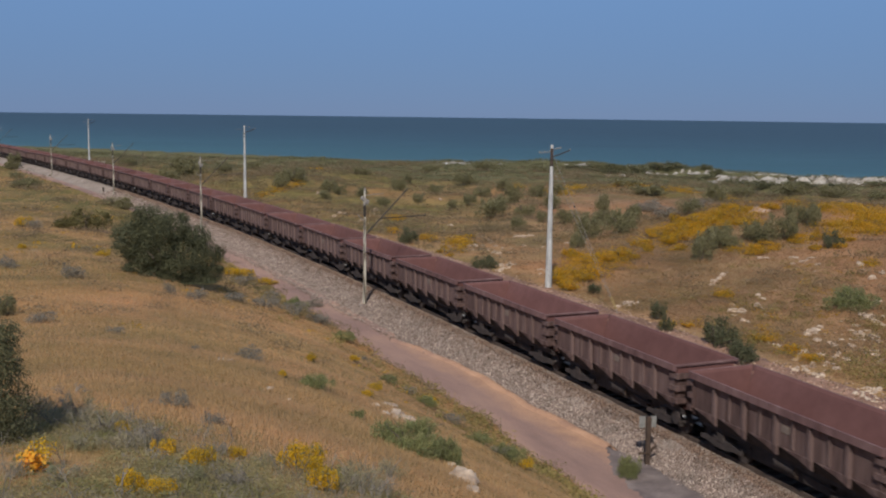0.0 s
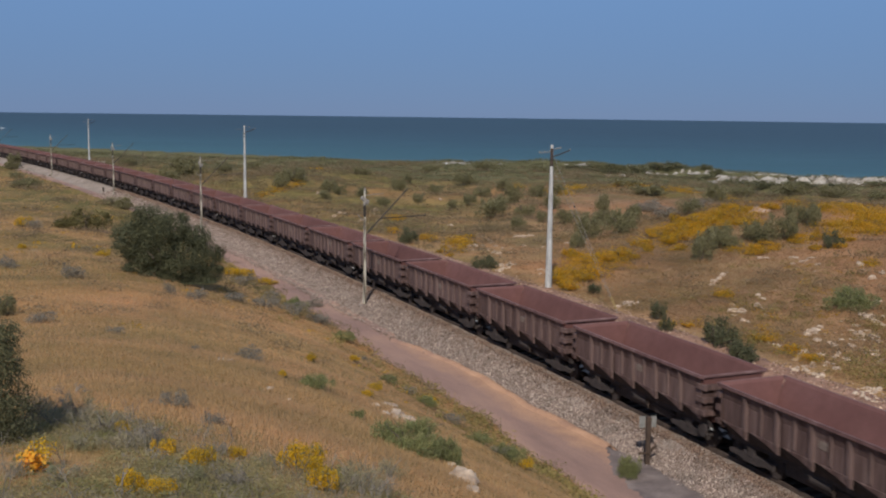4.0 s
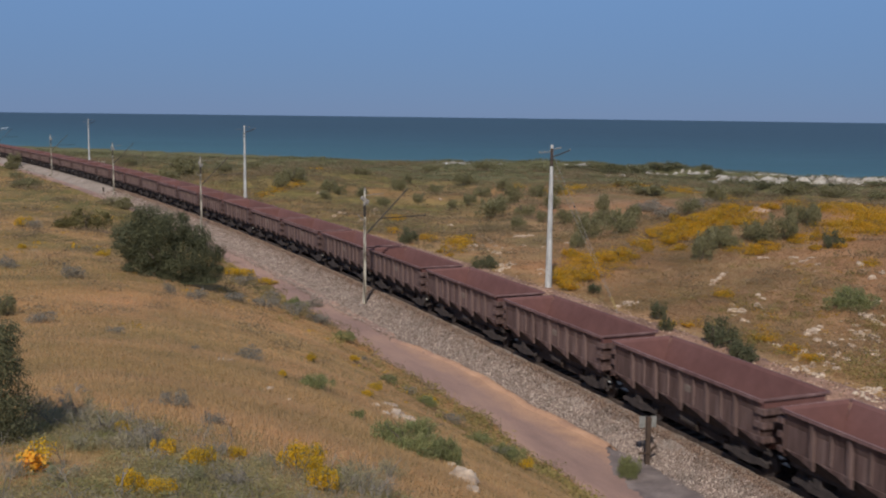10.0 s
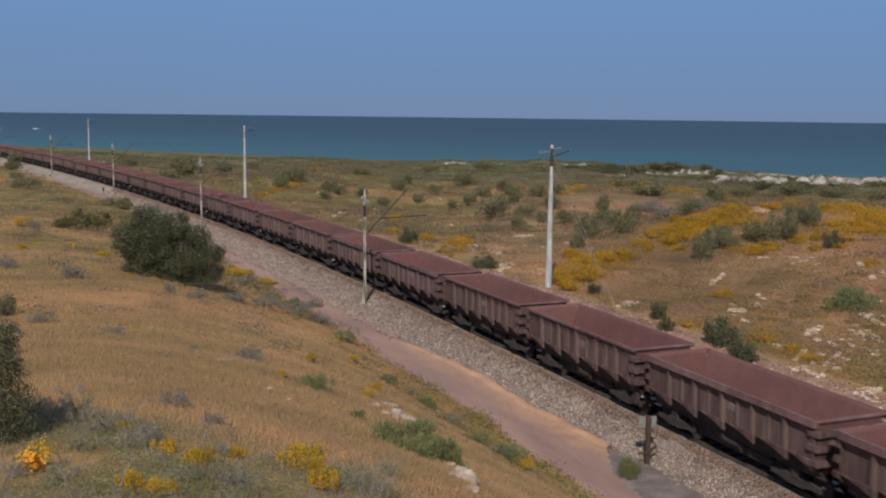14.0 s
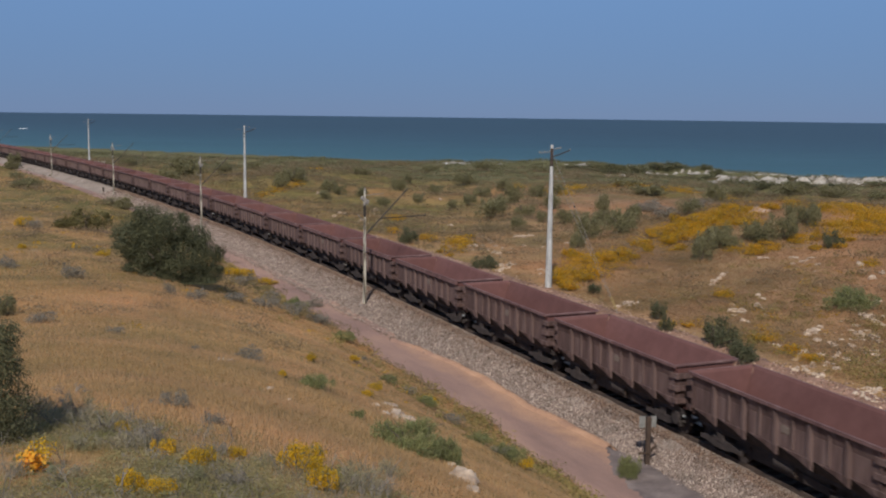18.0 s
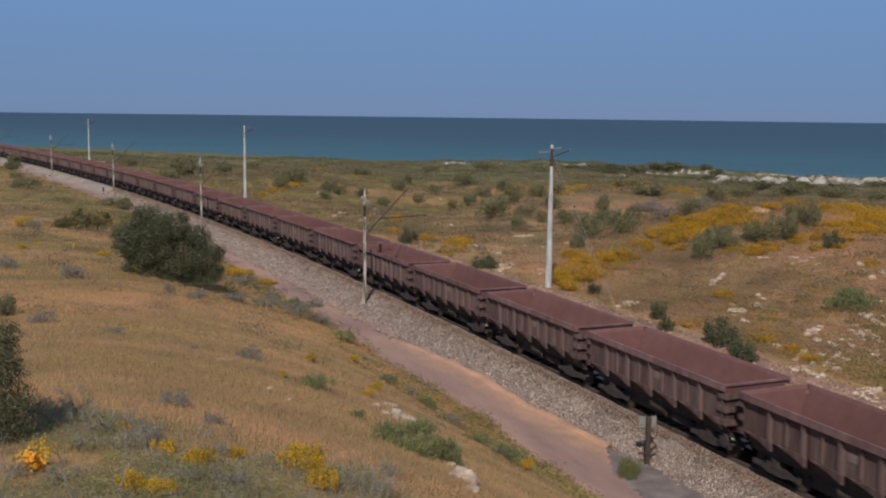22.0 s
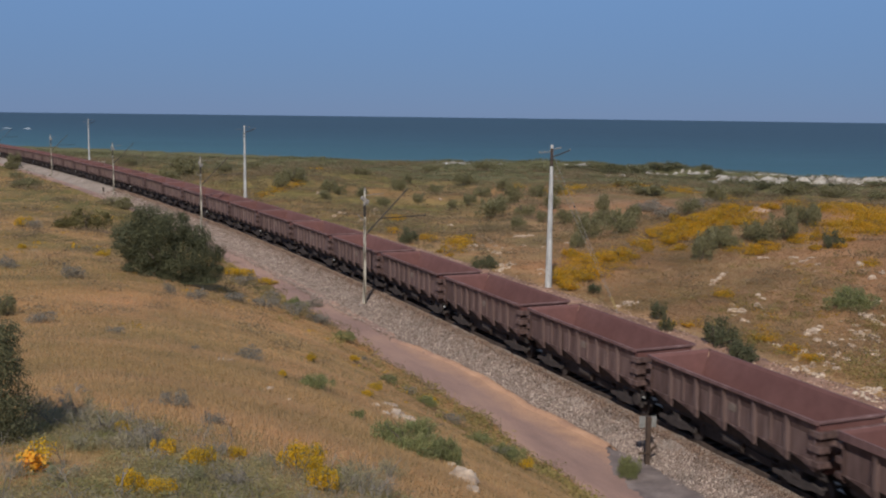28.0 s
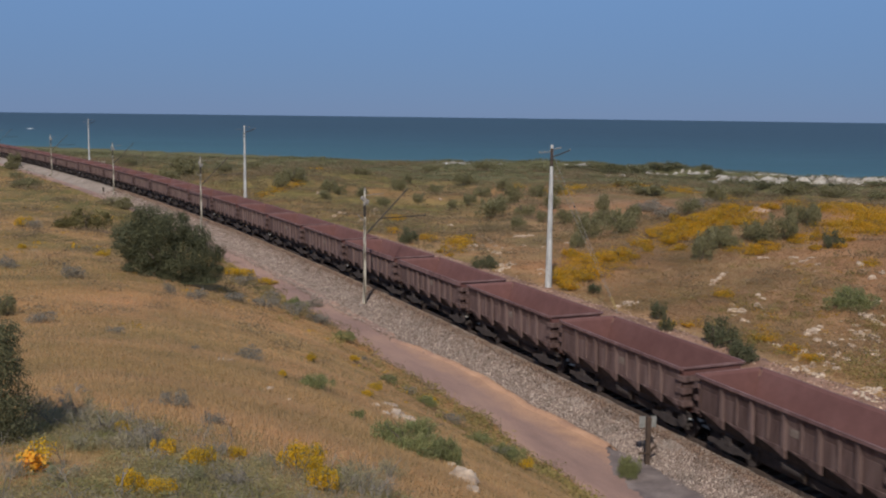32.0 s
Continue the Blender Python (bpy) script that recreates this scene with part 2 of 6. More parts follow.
def road_material():
    """Mauve gravel, with orange sand drifted over its ballast side."""
    m, n, l, p = nodes_of("red_gravel_road", 0.95)
    v = coords(n, l, (0.094, 0.376, 0.282), True, -114)
    gravel = stops(n, l, grain(n, l, v, 1.0, 5), (0.36, (0.196, 0.122, 0.104)), (0.50, (0.276, 0.170, 0.138)), (0.64, (0.345, 0.214, 0.162)))
    flat = coords(n, l, (1, 1, 1), True)
    sand = stops(n, l, grain(n, l, flat, 0.9, 5), (0.36, (0.340, 0.196, 0.130)), (0.50, (0.430, 0.246, 0.150)), (0.64, (0.475, 0.280, 0.175)))
    turn = LINE_TURN + 0.015
    side = n.new("ShaderNodeVectorMath"); side.operation = "DOT_PRODUCT"
    side.inputs[1].default_value = (-math.sin(turn), math.cos(turn), 0)
    l.new(flat, side.inputs[0])
    x0, y0, _ = on_line(12.0)
    reach = n.new("ShaderNodeMapRange")
    mid = -math.sin(turn) * x0 + math.cos(turn) * y0
    reach.inputs[1].default_value, reach.inputs[2].default_value = mid + 2.6, mid + 6.6
    l.new(side.outputs["Value"], reach.inputs[0])
    drift = n.new("ShaderNodeMath"); drift.operation = "MULTIPLY_ADD"
    drift.inputs[1].default_value = 0.95
    l.new(grain(n, l, coords(n, l, (0.16, 0.5, 0.3), True, -114), 1.0, 5, 0.55), drift.inputs[0]); l.new(reach.outputs[0], drift.inputs[2])
    cover = stops(n, l, drift.outputs[0], (0.60, (0.95, 0.95, 0.95)), (0.98, (0, 0, 0)))
    col = mixed(n, l, cover, gravel, sand)
    f = grain(n, l, flat, 13.0, 3)
    col = mixed(n, l, 0.3, col, stops(n, l, f, (0.3, (0.45, 0.45, 0.45)), (0.7, (1.25, 1.25, 1.25))), "MULTIPLY")
    l.new(col, p.inputs["Base Color"])
    bumped(n, l, p, f, 0.4, 0.03)
    return m


def sea_material():
    m, n, l, p = nodes_of("sea_water", 0.45)
    v = coords(n, l, (1, 1, 1), True)
    mp = n.new("ShaderNodeMapping")
    mp.inputs["Rotation"].default_value = (0, 0, radians(-29.6))
    mp.inputs["Scale"].default_value = (0.25, 1, 1)
    l.new(v, mp.inputs["Vector"])
    sep = n.new("ShaderNodeSeparateXYZ")
    l.new(mp.outputs["Vector"], sep.inputs[0])
    dot = n.new("ShaderNodeVectorMath"); dot.operation = "DOT_PRODUCT"
    dot.inputs[1].default_value = (0.494, 0.869, 0)
    l.new(v, dot.inputs[0])
    mr = n.new("ShaderNodeMapRange")
    mr.inputs[1].default_value, mr.inputs[2].default_value = 500, 1700
    l.new(dot.outputs["Value"], mr.inputs[0])
    wob = grain(n, l, mp.outputs["Vector"], 0.01, 4)
    ad = n.new("ShaderNodeMath"); ad.operation = "MULTIPLY_ADD"
    ad.inputs[1].default_value = 0.35
    l.new(wob, ad.inputs[0]); l.new(mr.outputs[0], ad.inputs[2])
    col = stops(n, l, ad.outputs[0], (0.16, (0.040, 0.100, 0.112)), (0.30, (0.033, 0.082, 0.098)), (0.52, (0.026, 0.060, 0.078)), (1.0, (0.022, 0.046, 0.062)))
    ripple = n.new("ShaderNodeMapping")
    ripple.inputs["Scale"].default_value = (0.35, 1, 1)
    l.new(mp.outputs["Vector"], ripple.inputs["Vector"])
    col = mixed(n, l, 1.0, col, stops(n, l, grain(n, l, ripple.outputs["Vector"], 0.05, 6, 0.7), (0.32, (0.78, 0.80, 0.83)), (0.55, (1.0, 1.0, 1.0)), (0.70, (1.30, 1.27, 1.22))), "MULTIPLY")
    l.new(col, p.inputs["Base Color"])
    chop = grain(n, l, mp.outputs["Vector"], 0.12, 5, 0.65)
    bumped(n, l, p, chop, 0.6, 1.2)
    p.inputs["IOR"].default_value = 1.33
    p.inputs["Specular IOR Level"].default_value = 0.3
    return m


M_GROUND = ground_material()
M_SEA = sea_material()
M_BALLAST = surface("ballast_stone", [(0.3, (0.205, 0.162, 0.135)), (0.5, (0.302, 0.245, 0.207)), (0.7, (0.386, 0.320, 0.274))], 0.6, 0.95, fine=14, bump=0.9, dist=0.06, world_space=True)
M_STONE = leafy("loose_stone", (0.0, (0.080, 0.058, 0.051)), (0.4, (0.226, 0.170, 0.147)), (0.75, (0.325, 0.256, 0.224)), (1.0, (0.62, 0.52, 0.46)), rough=0.95, thin=0)
M_DUSTY = leafy("dusty_stone", (0.0, (0.060, 0.038, 0.030)), (0.5, (0.165, 0.108, 0.082)), (1.0, (0.33, 0.235, 0.185)), rough=0.95, thin=0)
M_CHIP = leafy("rubble_stone", (0.0, (0.14, 0.085, 0.06)), (0.5, (0.27, 0.175, 0.125)), (1.0, (0.46, 0.33, 0.25)), rough=0.95, thin=0)
M_ROAD = road_material()
M_APRON = surface("worn_asphalt", [(0.35, (0.120, 0.092, 0.088)), (0.50, (0.165, 0.130, 0.122)), (0.65, (0.225, 0.180, 0.165))], 0.9, 0.95, fine=24.0, bump=0.4, dist=0.02, world_space=True, speck=0.4)
M_RUBBLE = surface("rubble_strip", [(0.34, (0.157, 0.084, 0.056)), (0.5, (0.258, 0.141, 0.095)), (0.66, (0.369, 0.214, 0.145))], 0.5, 0.95, fine=6.0, bump=0.8, dist=0.06, world_space=True)
M_SANDY = surface("white_sand", [(0.40, (0.235, 0.199, 0.165)), (0.5, (0.413, 0.372, 0.322)), (0.7, (0.496, 0.454, 0.400))], 0.25, 0.95, fine=2.0, bump=0.8, dist=0.3, world_space=True)
M_HEAP = surface("pink_sand", [(0.35, (0.30, 0.19, 0.13)), (0.65, (0.48, 0.33, 0.24))], 0.5, 0.95, fine=3.0, bump=0.6, dist=0.1, world_space=True)
M_ROCK = surface("pale_limestone", [(0.3, (0.260, 0.182, 0.128)), (0.5, (0.452, 0.342, 0.252)), (0.7, (0.610, 0.486, 0.374))], 2.2, 0.95, fine=11, bump=0.9, dist=0.04, world_space=True)
M_STEEL = surface("ore_dusted_paint", [(0.34, (0.066, 0.041, 0.038)), (0.5, (0.124, 0.080, 0.074)), (0.66, (0.188, 0.132, 0.122))], 2.6, 0.8, fine=9.0, bump=0.2, dist=0.01, stretch=(1, 1, 0.10), spread=0.3, shine=0.25)
M_RIM = surface("scuffed_rim", [(0.32, (0.112, 0.064, 0.063)), (0.5, (0.160, 0.095, 0.093)), (0.68, (0.210, 0.134, 0.130))], 1.6, 0.9, fine=6.0, bump=0.1, dist=0.01, stretch=(1, 1, 0.3), spread=0.25, speck=0.3, shine=0.15)
M_INNER = surface("ore_dusted_lining", [(0.3, (0.128, 0.060, 0.055)), (0.5, (0.148, 0.071, 0.065)), (0.7, (0.172, 0.086, 0.079))], 0.5, 0.85, fine=3.0, bump=0.08, dist=0.01, spread=0.25, speck=0.2, shine=0.2)
# grime of the running gear, kept darker for the shade under the wagon bodies
M_UNDER = surface("grimy_shaded_steel", [(0.3, (0.048, 0.042, 0.041)), (0.6, (0.070, 0.058, 0.057)), (0.8, (0.108, 0.090, 0.086))], 3.0, 0.95, fine=18, bump=0.3, shine=0.08)
M_ORE = surface("ore_dust", [(0.3, (0.029, 0.017, 0.014)), (0.7, (0.078, 0.044, 0.036))], 0.8, 0.95, fine=12, bump=0.6, dist=0.03, world_space=True, shine=0.1)
M_RAIL = surface("worn_rail", [(0.3, (0.040, 0.026, 0.020)), (0.7, (0.085, 0.060, 0.048))], 4.0, 0.85, metal=0.1)
M_SLEEPER = surface("dusted_sleeper", [(0.3, (0.04, 0.027, 0.022)), (0.7, (0.10, 0.07, 0.056))], 3.0, 0.95)
M_MAST = surface("weathered_mast_paint", [(0.40, (0.07, 0.052, 0.036)), (0.50, (0.34, 0.31, 0.25)), (0.58, (0.56, 0.53, 0.45))], 2.2, 0.8, fine=14, stretch=(3, 3, 0.35), spread=0.2)
M_POLE = surface("pale_grey_concrete", [(0.3, (0.279, 0.279, 0.279)), (0.5, (0.426, 0.426, 0.426)), (0.7, (0.541, 0.541, 0.533))], 1.6, 0.85, fine=12, stretch=(2, 2, 0.4))
M_DARK = surface("dark_hardware", [(0.3, (0.03, 0.025, 0.022)), (0.7, (0.075, 0.06, 0.05))], 5.0, 0.6, metal=0.4)
M_WIRE = surface("galvanised_wire", [(0.3, (0.22, 0.20, 0.18)), (0.7, (0.36, 0.33, 0.30))], 5.0, 0.6, metal=0.4)
M_POST = surface("dark_timber", [(0.3, (0.035, 0.022, 0.016)), (0.7, (0.085, 0.055, 0.04))], 6.0, 0.9, stretch=(1, 1, 0.2))
M_PLATE = surface("grey_sign_back", [(0.3, (0.20, 0.20, 0.19)), (0.7, (0.34, 0.34, 0.33))], 4.0, 0.55, metal=0.3)
M_GUARD = surface("ochre_guard", [(0.3, (0.176, 0.120, 0.040)), (0.7, (0.336, 0.240, 0.096))], 6.0, 0.8)
M_GLASSY = surface("pale_insulator", [(0.3, (0.45, 0.46, 0.46)), (0.7, (0.62, 0.63, 0.62))], 6.0, 0.4)
M_PALE = surface("chalky_marking", [(0.3, (0.144, 0.108, 0.092)), (0.7, (0.240, 0.194, 0.168))], 5.0, 0.85)
M_FOAM = surface("sea_foam", [(0.3, (0.7, 0.74, 0.76)), (0.7, (0.92, 0.94, 0.95))], 0.8, 0.9, bump=0.5, dist=0.1)
M_BARK = surface("grey_bark", [(0.3, (0.06, 0.045, 0.035)), (0.7, (0.16, 0.13, 0.11))], 8.0, 0.95)
M_TWIG = surface("bleached_twig", [(0.3, (0.143, 0.122, 0.100)), (0.7, (0.271, 0.243, 0.214))], 8.0, 0.95)
L_DARK = leafy("dark_olive_leaf", (0.0, (0.092, 0.097, 0.055)), (0.5, (0.116, 0.121, 0.069)), (1.0, (0.148, 0.151, 0.086)))
L_GREEN = leafy("fresh_green_leaf", (0.0, (0.125, 0.138, 0.058)), (0.5, (0.225, 0.244, 0.104)), (1.0, (0.345, 0.342, 0.170)))
L_OLIVE = leafy("olive_scrub_leaf", (0.0, (0.152, 0.143, 0.072)), (0.5, (0.214, 0.201, 0.106)), (1.0, (0.298, 0.272, 0.156)))
L_THICKET = leafy("thicket_leaf", (0.0, (0.112, 0.112, 0.060)), (0.5, (0.163, 0.158, 0.085)), (1.0, (0.213, 0.201, 0.113)), patch=0.1)
L_BRUSH = leafy("brush_leaf", (0.0, (0.172, 0.127, 0.078)), (0.5, (0.236, 0.176, 0.109)), (1.0, (0.305, 0.228, 0.146)), patch=0.08)
L_PATCH = leafy("patch_leaf", (0.0, (0.130, 0.103, 0.060)), (0.5, (0.186, 0.147, 0.086)), (1.0, (0.250, 0.199, 0.120)), patch=0.15)
L_MOSS = leafy("moss_green_leaf", (0.0, (0.10, 0.09, 0.036)), (0.5, (0.145, 0.127, 0.052)), (1.0, (0.20, 0.175, 0.075)))
L_SAGE = leafy("sage_leaf", (0.0, (0.215, 0.195, 0.092)), (0.5, (0.300, 0.270, 0.126)), (1.0, (0.405, 0.360, 0.172)), hue=0.8)
L_SCRUB = leafy("grey_sage_leaf", (0.0, (0.250, 0.222, 0.140)), (0.5, (0.335, 0.300, 0.195)), (1.0, (0.450, 0.405, 0.275)), hue=2.0)
L_GREY = leafy("grey_scrub_leaf", (0.0, (0.190, 0.168, 0.136)), (0.5, (0.258, 0.228, 0.184)), (1.0, (0.345, 0.308, 0.252)))
L_YELLOW = leafy("yellow_flower", (0.0, (0.450, 0.270, 0.014)), (0.5, (0.620, 0.380, 0.020)), (1.0, (0.740, 0.480, 0.044)))
L_GOLD = leafy("dull_gold_flower", (0.0, (0.42, 0.222, 0.016)), (0.5, (0.56, 0.310, 0.020)), (1.0, (0.66, 0.395, 0.032)), patch=0.5, hue=1.1)
L_ORANGE = leafy("orange_flower", (0.0, (0.82, 0.33, 0.03)), (0.5, (0.88, 0.46, 0.05)), (1.0, (0.88, 0.56, 0.10)))
L_DRY = leafy("flats_grass_blade", (0.0, (0.310, 0.192, 0.108)), (0.5, (0.372, 0.230, 0.130)), (1.0, (0.455, 0.286, 0.168)), rough=0.9, thin=0.5, patch=0.06)
L_HERB = leafy("yellow_green_herb", (0.0, (0.205, 0.165, 0.062)), (0.5, (0.290, 0.228, 0.086)), (1.0, (0.385, 0.300, 0.120)), patch=0.4, hue=0.3)
L_BROWN = leafy("brown_brush_leaf", (0.0, (0.130, 0.090, 0.066)), (0.5, (0.190, 0.136, 0.102)), (1.0, (0.265, 0.198, 0.150)), patch=0.4)
L_RUST = leafy("rust_grass_blade", (0.0, (0.300, 0.190, 0.096)), (0.5, (0.368, 0.234, 0.118)), (1.0, (0.440, 0.284, 0.150)), rough=0.9, thin=0.5, patch=0.12, hue=0.2)
L_GRASS = leafy("dry_grass_blade", (0.0, (0.545, 0.352, 0.180)), (0.5, (0.595, 0.390, 0.204)), (1.0, (0.662, 0.446, 0.246)), rough=0.9, thin=0.6, patch=0.28, hue=0.16, hue_mix=0.5)


# ---- builders ----
def part(name, bm, material, parent=None, label=""):
    me = bpy.data.meshes.new(name)
    bm.to_mesh(me)
    bm.free()
    me.materials.append(material)
    ob = new(name, me)
    if parent:
        ob.parent = parent
    return tagged(ob, label)


def share(name, ob, parent, m):
    """Another object on the same mesh."""
    o = new(name, ob.data)
    o.parent, o.matrix_basis = parent, m
    return o


def raw(name, verts, faces, material, parent=None, smooth=False):
    """A mesh from arrays; faces is an (n, 3) or (n, 4) array."""
    me = bpy.data.meshes.new(name)
    verts, faces = np.asarray(verts, np.float32), np.asarray(faces, np.int32)
    k = faces.shape[1]
    me.vertices.add(len(verts)); me.vertices.foreach_set("co", verts.ravel())
    me.loops.add(faces.size); me.loops.foreach_set("vertex_index", faces.ravel())
    me.polygons.add(len(faces)); me.polygons.foreach_set("loop_start", np.arange(0, faces.size, k, dtype=np.int32))
    me.update(calc_edges=True)
    me.materials.append(material)
    if smooth:
        me.polygons.foreach_set("use_smooth", np.ones(len(faces), bool))
    ob = new(name, me)
    if parent:
        ob.parent = parent
    return ob


def box(bm, x0, x1, y0, y1, z0, z1, bevel=0.0):
    v = [bm.verts.new((x, y, z)) for x in (x0, x1) for y in (y0, y1) for z in (z0, z1)]
    fs = [bm.faces.new([v[i] for i in f]) for f in ((0, 1, 3, 2), (4, 6, 7, 5), (0, 4, 5, 1), (2, 3, 7, 6), (0, 2, 6, 4), (1, 5, 7, 3))]
    if bevel:
        es = {e for f in fs for e in f.edges}
        bmesh.ops.bevel(bm, geom=list(es), offset=bevel, segments=1, affect="EDGES")
    return bm


def prism(bm, outline, a, b, axis):
    """Solid between two planes across an axis ('x', 'y' or 'z') from a closed outline in the other two."""
    put = {"x": lambda d, p: (d, p[0], p[1]), "y": lambda d, p: (p[0], d, p[1]), "z": lambda d, p: (p[0], p[1], d)}[axis]
    lo, hi = [bm.verts.new(put(a, p)) for p in outline], [bm.verts.new(put(b, p)) for p in outline]
    n = len(outline)
    bm.faces.new(lo), bm.faces.new(hi[::-1])
    for i in range(n):
        bm.faces.new((lo[i], hi[i], hi[(i + 1) % n], lo[(i + 1) % n]))
    bmesh.ops.recalc_face_normals(bm, faces=bm.faces)
    return bm


def rod(bm, a, b, r0, r1=None, sides=8):
    """Tapered round bar from a to b."""
    a, b = Vector(a), Vector(b)
    r1 = r0 if r1 is None else r1
    turn = (b - a).to_track_quat("Z", "Y").to_matrix()
    rings = []
    for c, r in ((a, r0), (b, r1)):
        rings.append([bm.verts.new(c + turn @ Vector((r * math.cos(2 * math.pi * i / sides), r * math.sin(2 * math.pi * i / sides), 0))) for i in range(sides)])
    for i in range(sides):
        j = (i + 1) % sides
        bm.faces.new((rings[0][i], rings[0][j], rings[1][j], rings[1][i]))
    bm.faces.new(rings[0][::-1]), bm.faces.new(rings[1])
    return bm


def height(x, y):
    return float(land(x, y)[0])


# ---- the land and the sea ----
def build_ground():
    """One sheet of rings round the viewpoint, finest where it is seen."""
    front = np.radians(np.linspace(-36, 36, 361))
    rest = np.radians(np.linspace(36, 324, 97))[1:-1]
    ang = np.concatenate([front, rest])
    rad = np.concatenate([[0.001], np.geomspace(0.5, 4900, 350)])
    A, R = np.meshgrid(ang, rad)
    x, y = (R * np.sin(A)).ravel(), (R * np.cos(A)).ravel() - 0.5
    z = land(x, y)
    n, k = len(ang), len(rad)
    i, j = np.meshgrid(np.arange(k - 1), np.arange(n), indexing="ij")
    j2 = (j + 1) % n
    faces = np.stack([i * n + j, (i + 1) * n + j, (i + 1) * n + j2, i * n + j2], -1).reshape(-1, 4)[:, ::-1]
    ob = raw("ground", np.stack([x, y, z], 1), faces, M_GROUND, smooth=True)
    tagged(ob, "dry coastal veld of ochre grass and low scrub sloping to the sea", "ground", kind="structure")


def build_sea():
    ang = np.linspace(-1.2, 1.2, 121)
    rad = np.concatenate([np.linspace(330, 1000, 30), np.geomspace(1050, 4920, 40)])
    A, R = np.meshgrid(ang, rad)
    x, y = (R * np.sin(A)).ravel(), (R * np.cos(A)).ravel()
    z = SEA_Z + 9.5 * np.clip((R.ravel() - 1800) / 3100, 0, 1) ** 1.5     # the far sheet lifts to the true skyline
    n, k = len(ang), len(rad)
    i, j = np.meshgrid(np.arange(k - 1), np.arange(n - 1), indexing="ij")
    faces = np.stack([i * n + j, i * n + j + 1, (i + 1) * n + j + 1, (i + 1) * n + j], -1).reshape(-1, 4)[:, ::-1]
    ob = raw("water", np.stack([x, y, z], 1), faces[:, ::-1], M_SEA)
    tagged(ob, "open blue sea with teal shallows along the shore", "sea", kind="structure")


SEA_Z = -15.2


def shoulder(s):
    """How far the ballast shoulder reaches towards the road; it is trimmed back beside the near road."""
    return np.interp(s, [-60, 0, 9, 16, 23, 40, 70], [2.5, 2.5, 2.95, 2.85, 3.9, 4.2, 3.9]) + 0.12 * np.sin(1.3 * s) * np.sin(0.47 * s + 1)


FALL_W, FALL_Z = (0, 0.1, 0.28, 0.52, 0.78, 1.0, 1.3), (-0.13, -0.24, -0.46, -0.68, -0.82, -0.89, -1.12)


def ribbon(name, profile, s0, s1, ds, material, rough=0.0, moved=None):
    """A strip along the line; profile gives (side, z) from the landward side to the seaward side."""
    s = np.arange(s0, s1 + 0.01, ds)
    pr = np.array(profile)
    rng = np.random.RandomState(5)
    rows = []
    for side, z in pr:
        at = moved(s, side) if moved else side
        x, y, _ = on_line(s, at + rough * rng.uniform(-1, 1, len(s)))
        rows.append(np.stack([x, y, z + 0.25 * rough * rng.uniform(-1, 1, len(s))], 1))
    v = np.concatenate(rows)
    n, k = len(s), len(pr)
    i, j = np.meshgrid(np.arange(k - 1), np.arange(n - 1), indexing="ij")
    faces = np.stack([i * n + j, i * n + j + 1, (i + 1) * n + j + 1, (i + 1) * n + j], -1).reshape(-1, 4)[:, ::-1]
    return raw(name, v, faces, material)


build_ground()
build_sea()
bal = ribbon("ballast", [(1.3 + w, z) for w, z in zip(FALL_W[::-1], FALL_Z[::-1])] + [(0.75, -0.09), (0.66, -0.22), (0, -0.24), (-0.8, -0.22), (-1.3, -0.22), (-1.7, -0.27), (-3.2, -0.95), (-3.6, -1.12)], -80, 420, 0.5, M_BALLAST, 0.05,
             moved=lambda s, side: np.where(side > 1.3, 1.3 + (side - 1.3) * (shoulder(s) - 1.3), side))
tagged(bal, "grey crushed stone ballast bed under the rails", "ballast", kind="structure")
road = ribbon("road", [(7.3, -1.1), (6.75, -0.885), (5.6, -0.85), (4.2, -0.86), (3.2, -0.865), (2.3, -0.89), (2.1, -1.1)], -60, 24, 0.4, M_ROAD, 0.07)
tagged(road, "mauve-grey gravel service road with orange sand along the ballast", "road", kind="structure")
ridge = ribbon("sand_windrow", [(0.62, -0.92), (0.40, -0.80), (0.26, -0.765), (0.12, -0.80), (-0.05, -0.92)], 2.2, 23.5, 0.25, M_ROAD, 0.05, moved=lambda s, side: shoulder(s) + side)
tagged(ridge, "low windrow of orange sand along the foot of the ballast", "sand ridge", kind="structure")
near_road = ribbon("road", [(7.3, -1.1), (6.75, -0.885), (5.6, -0.85), (4.9, -0.86), (4.2, -0.86), (3.95, -0.80), (3.7, -0.82), (3.4, -1.1)], 24, 42, 0.4, M_ROAD, 0.13)
tagged(near_road, "reddish gravel service road with orange sand patches", "road", kind="structure")


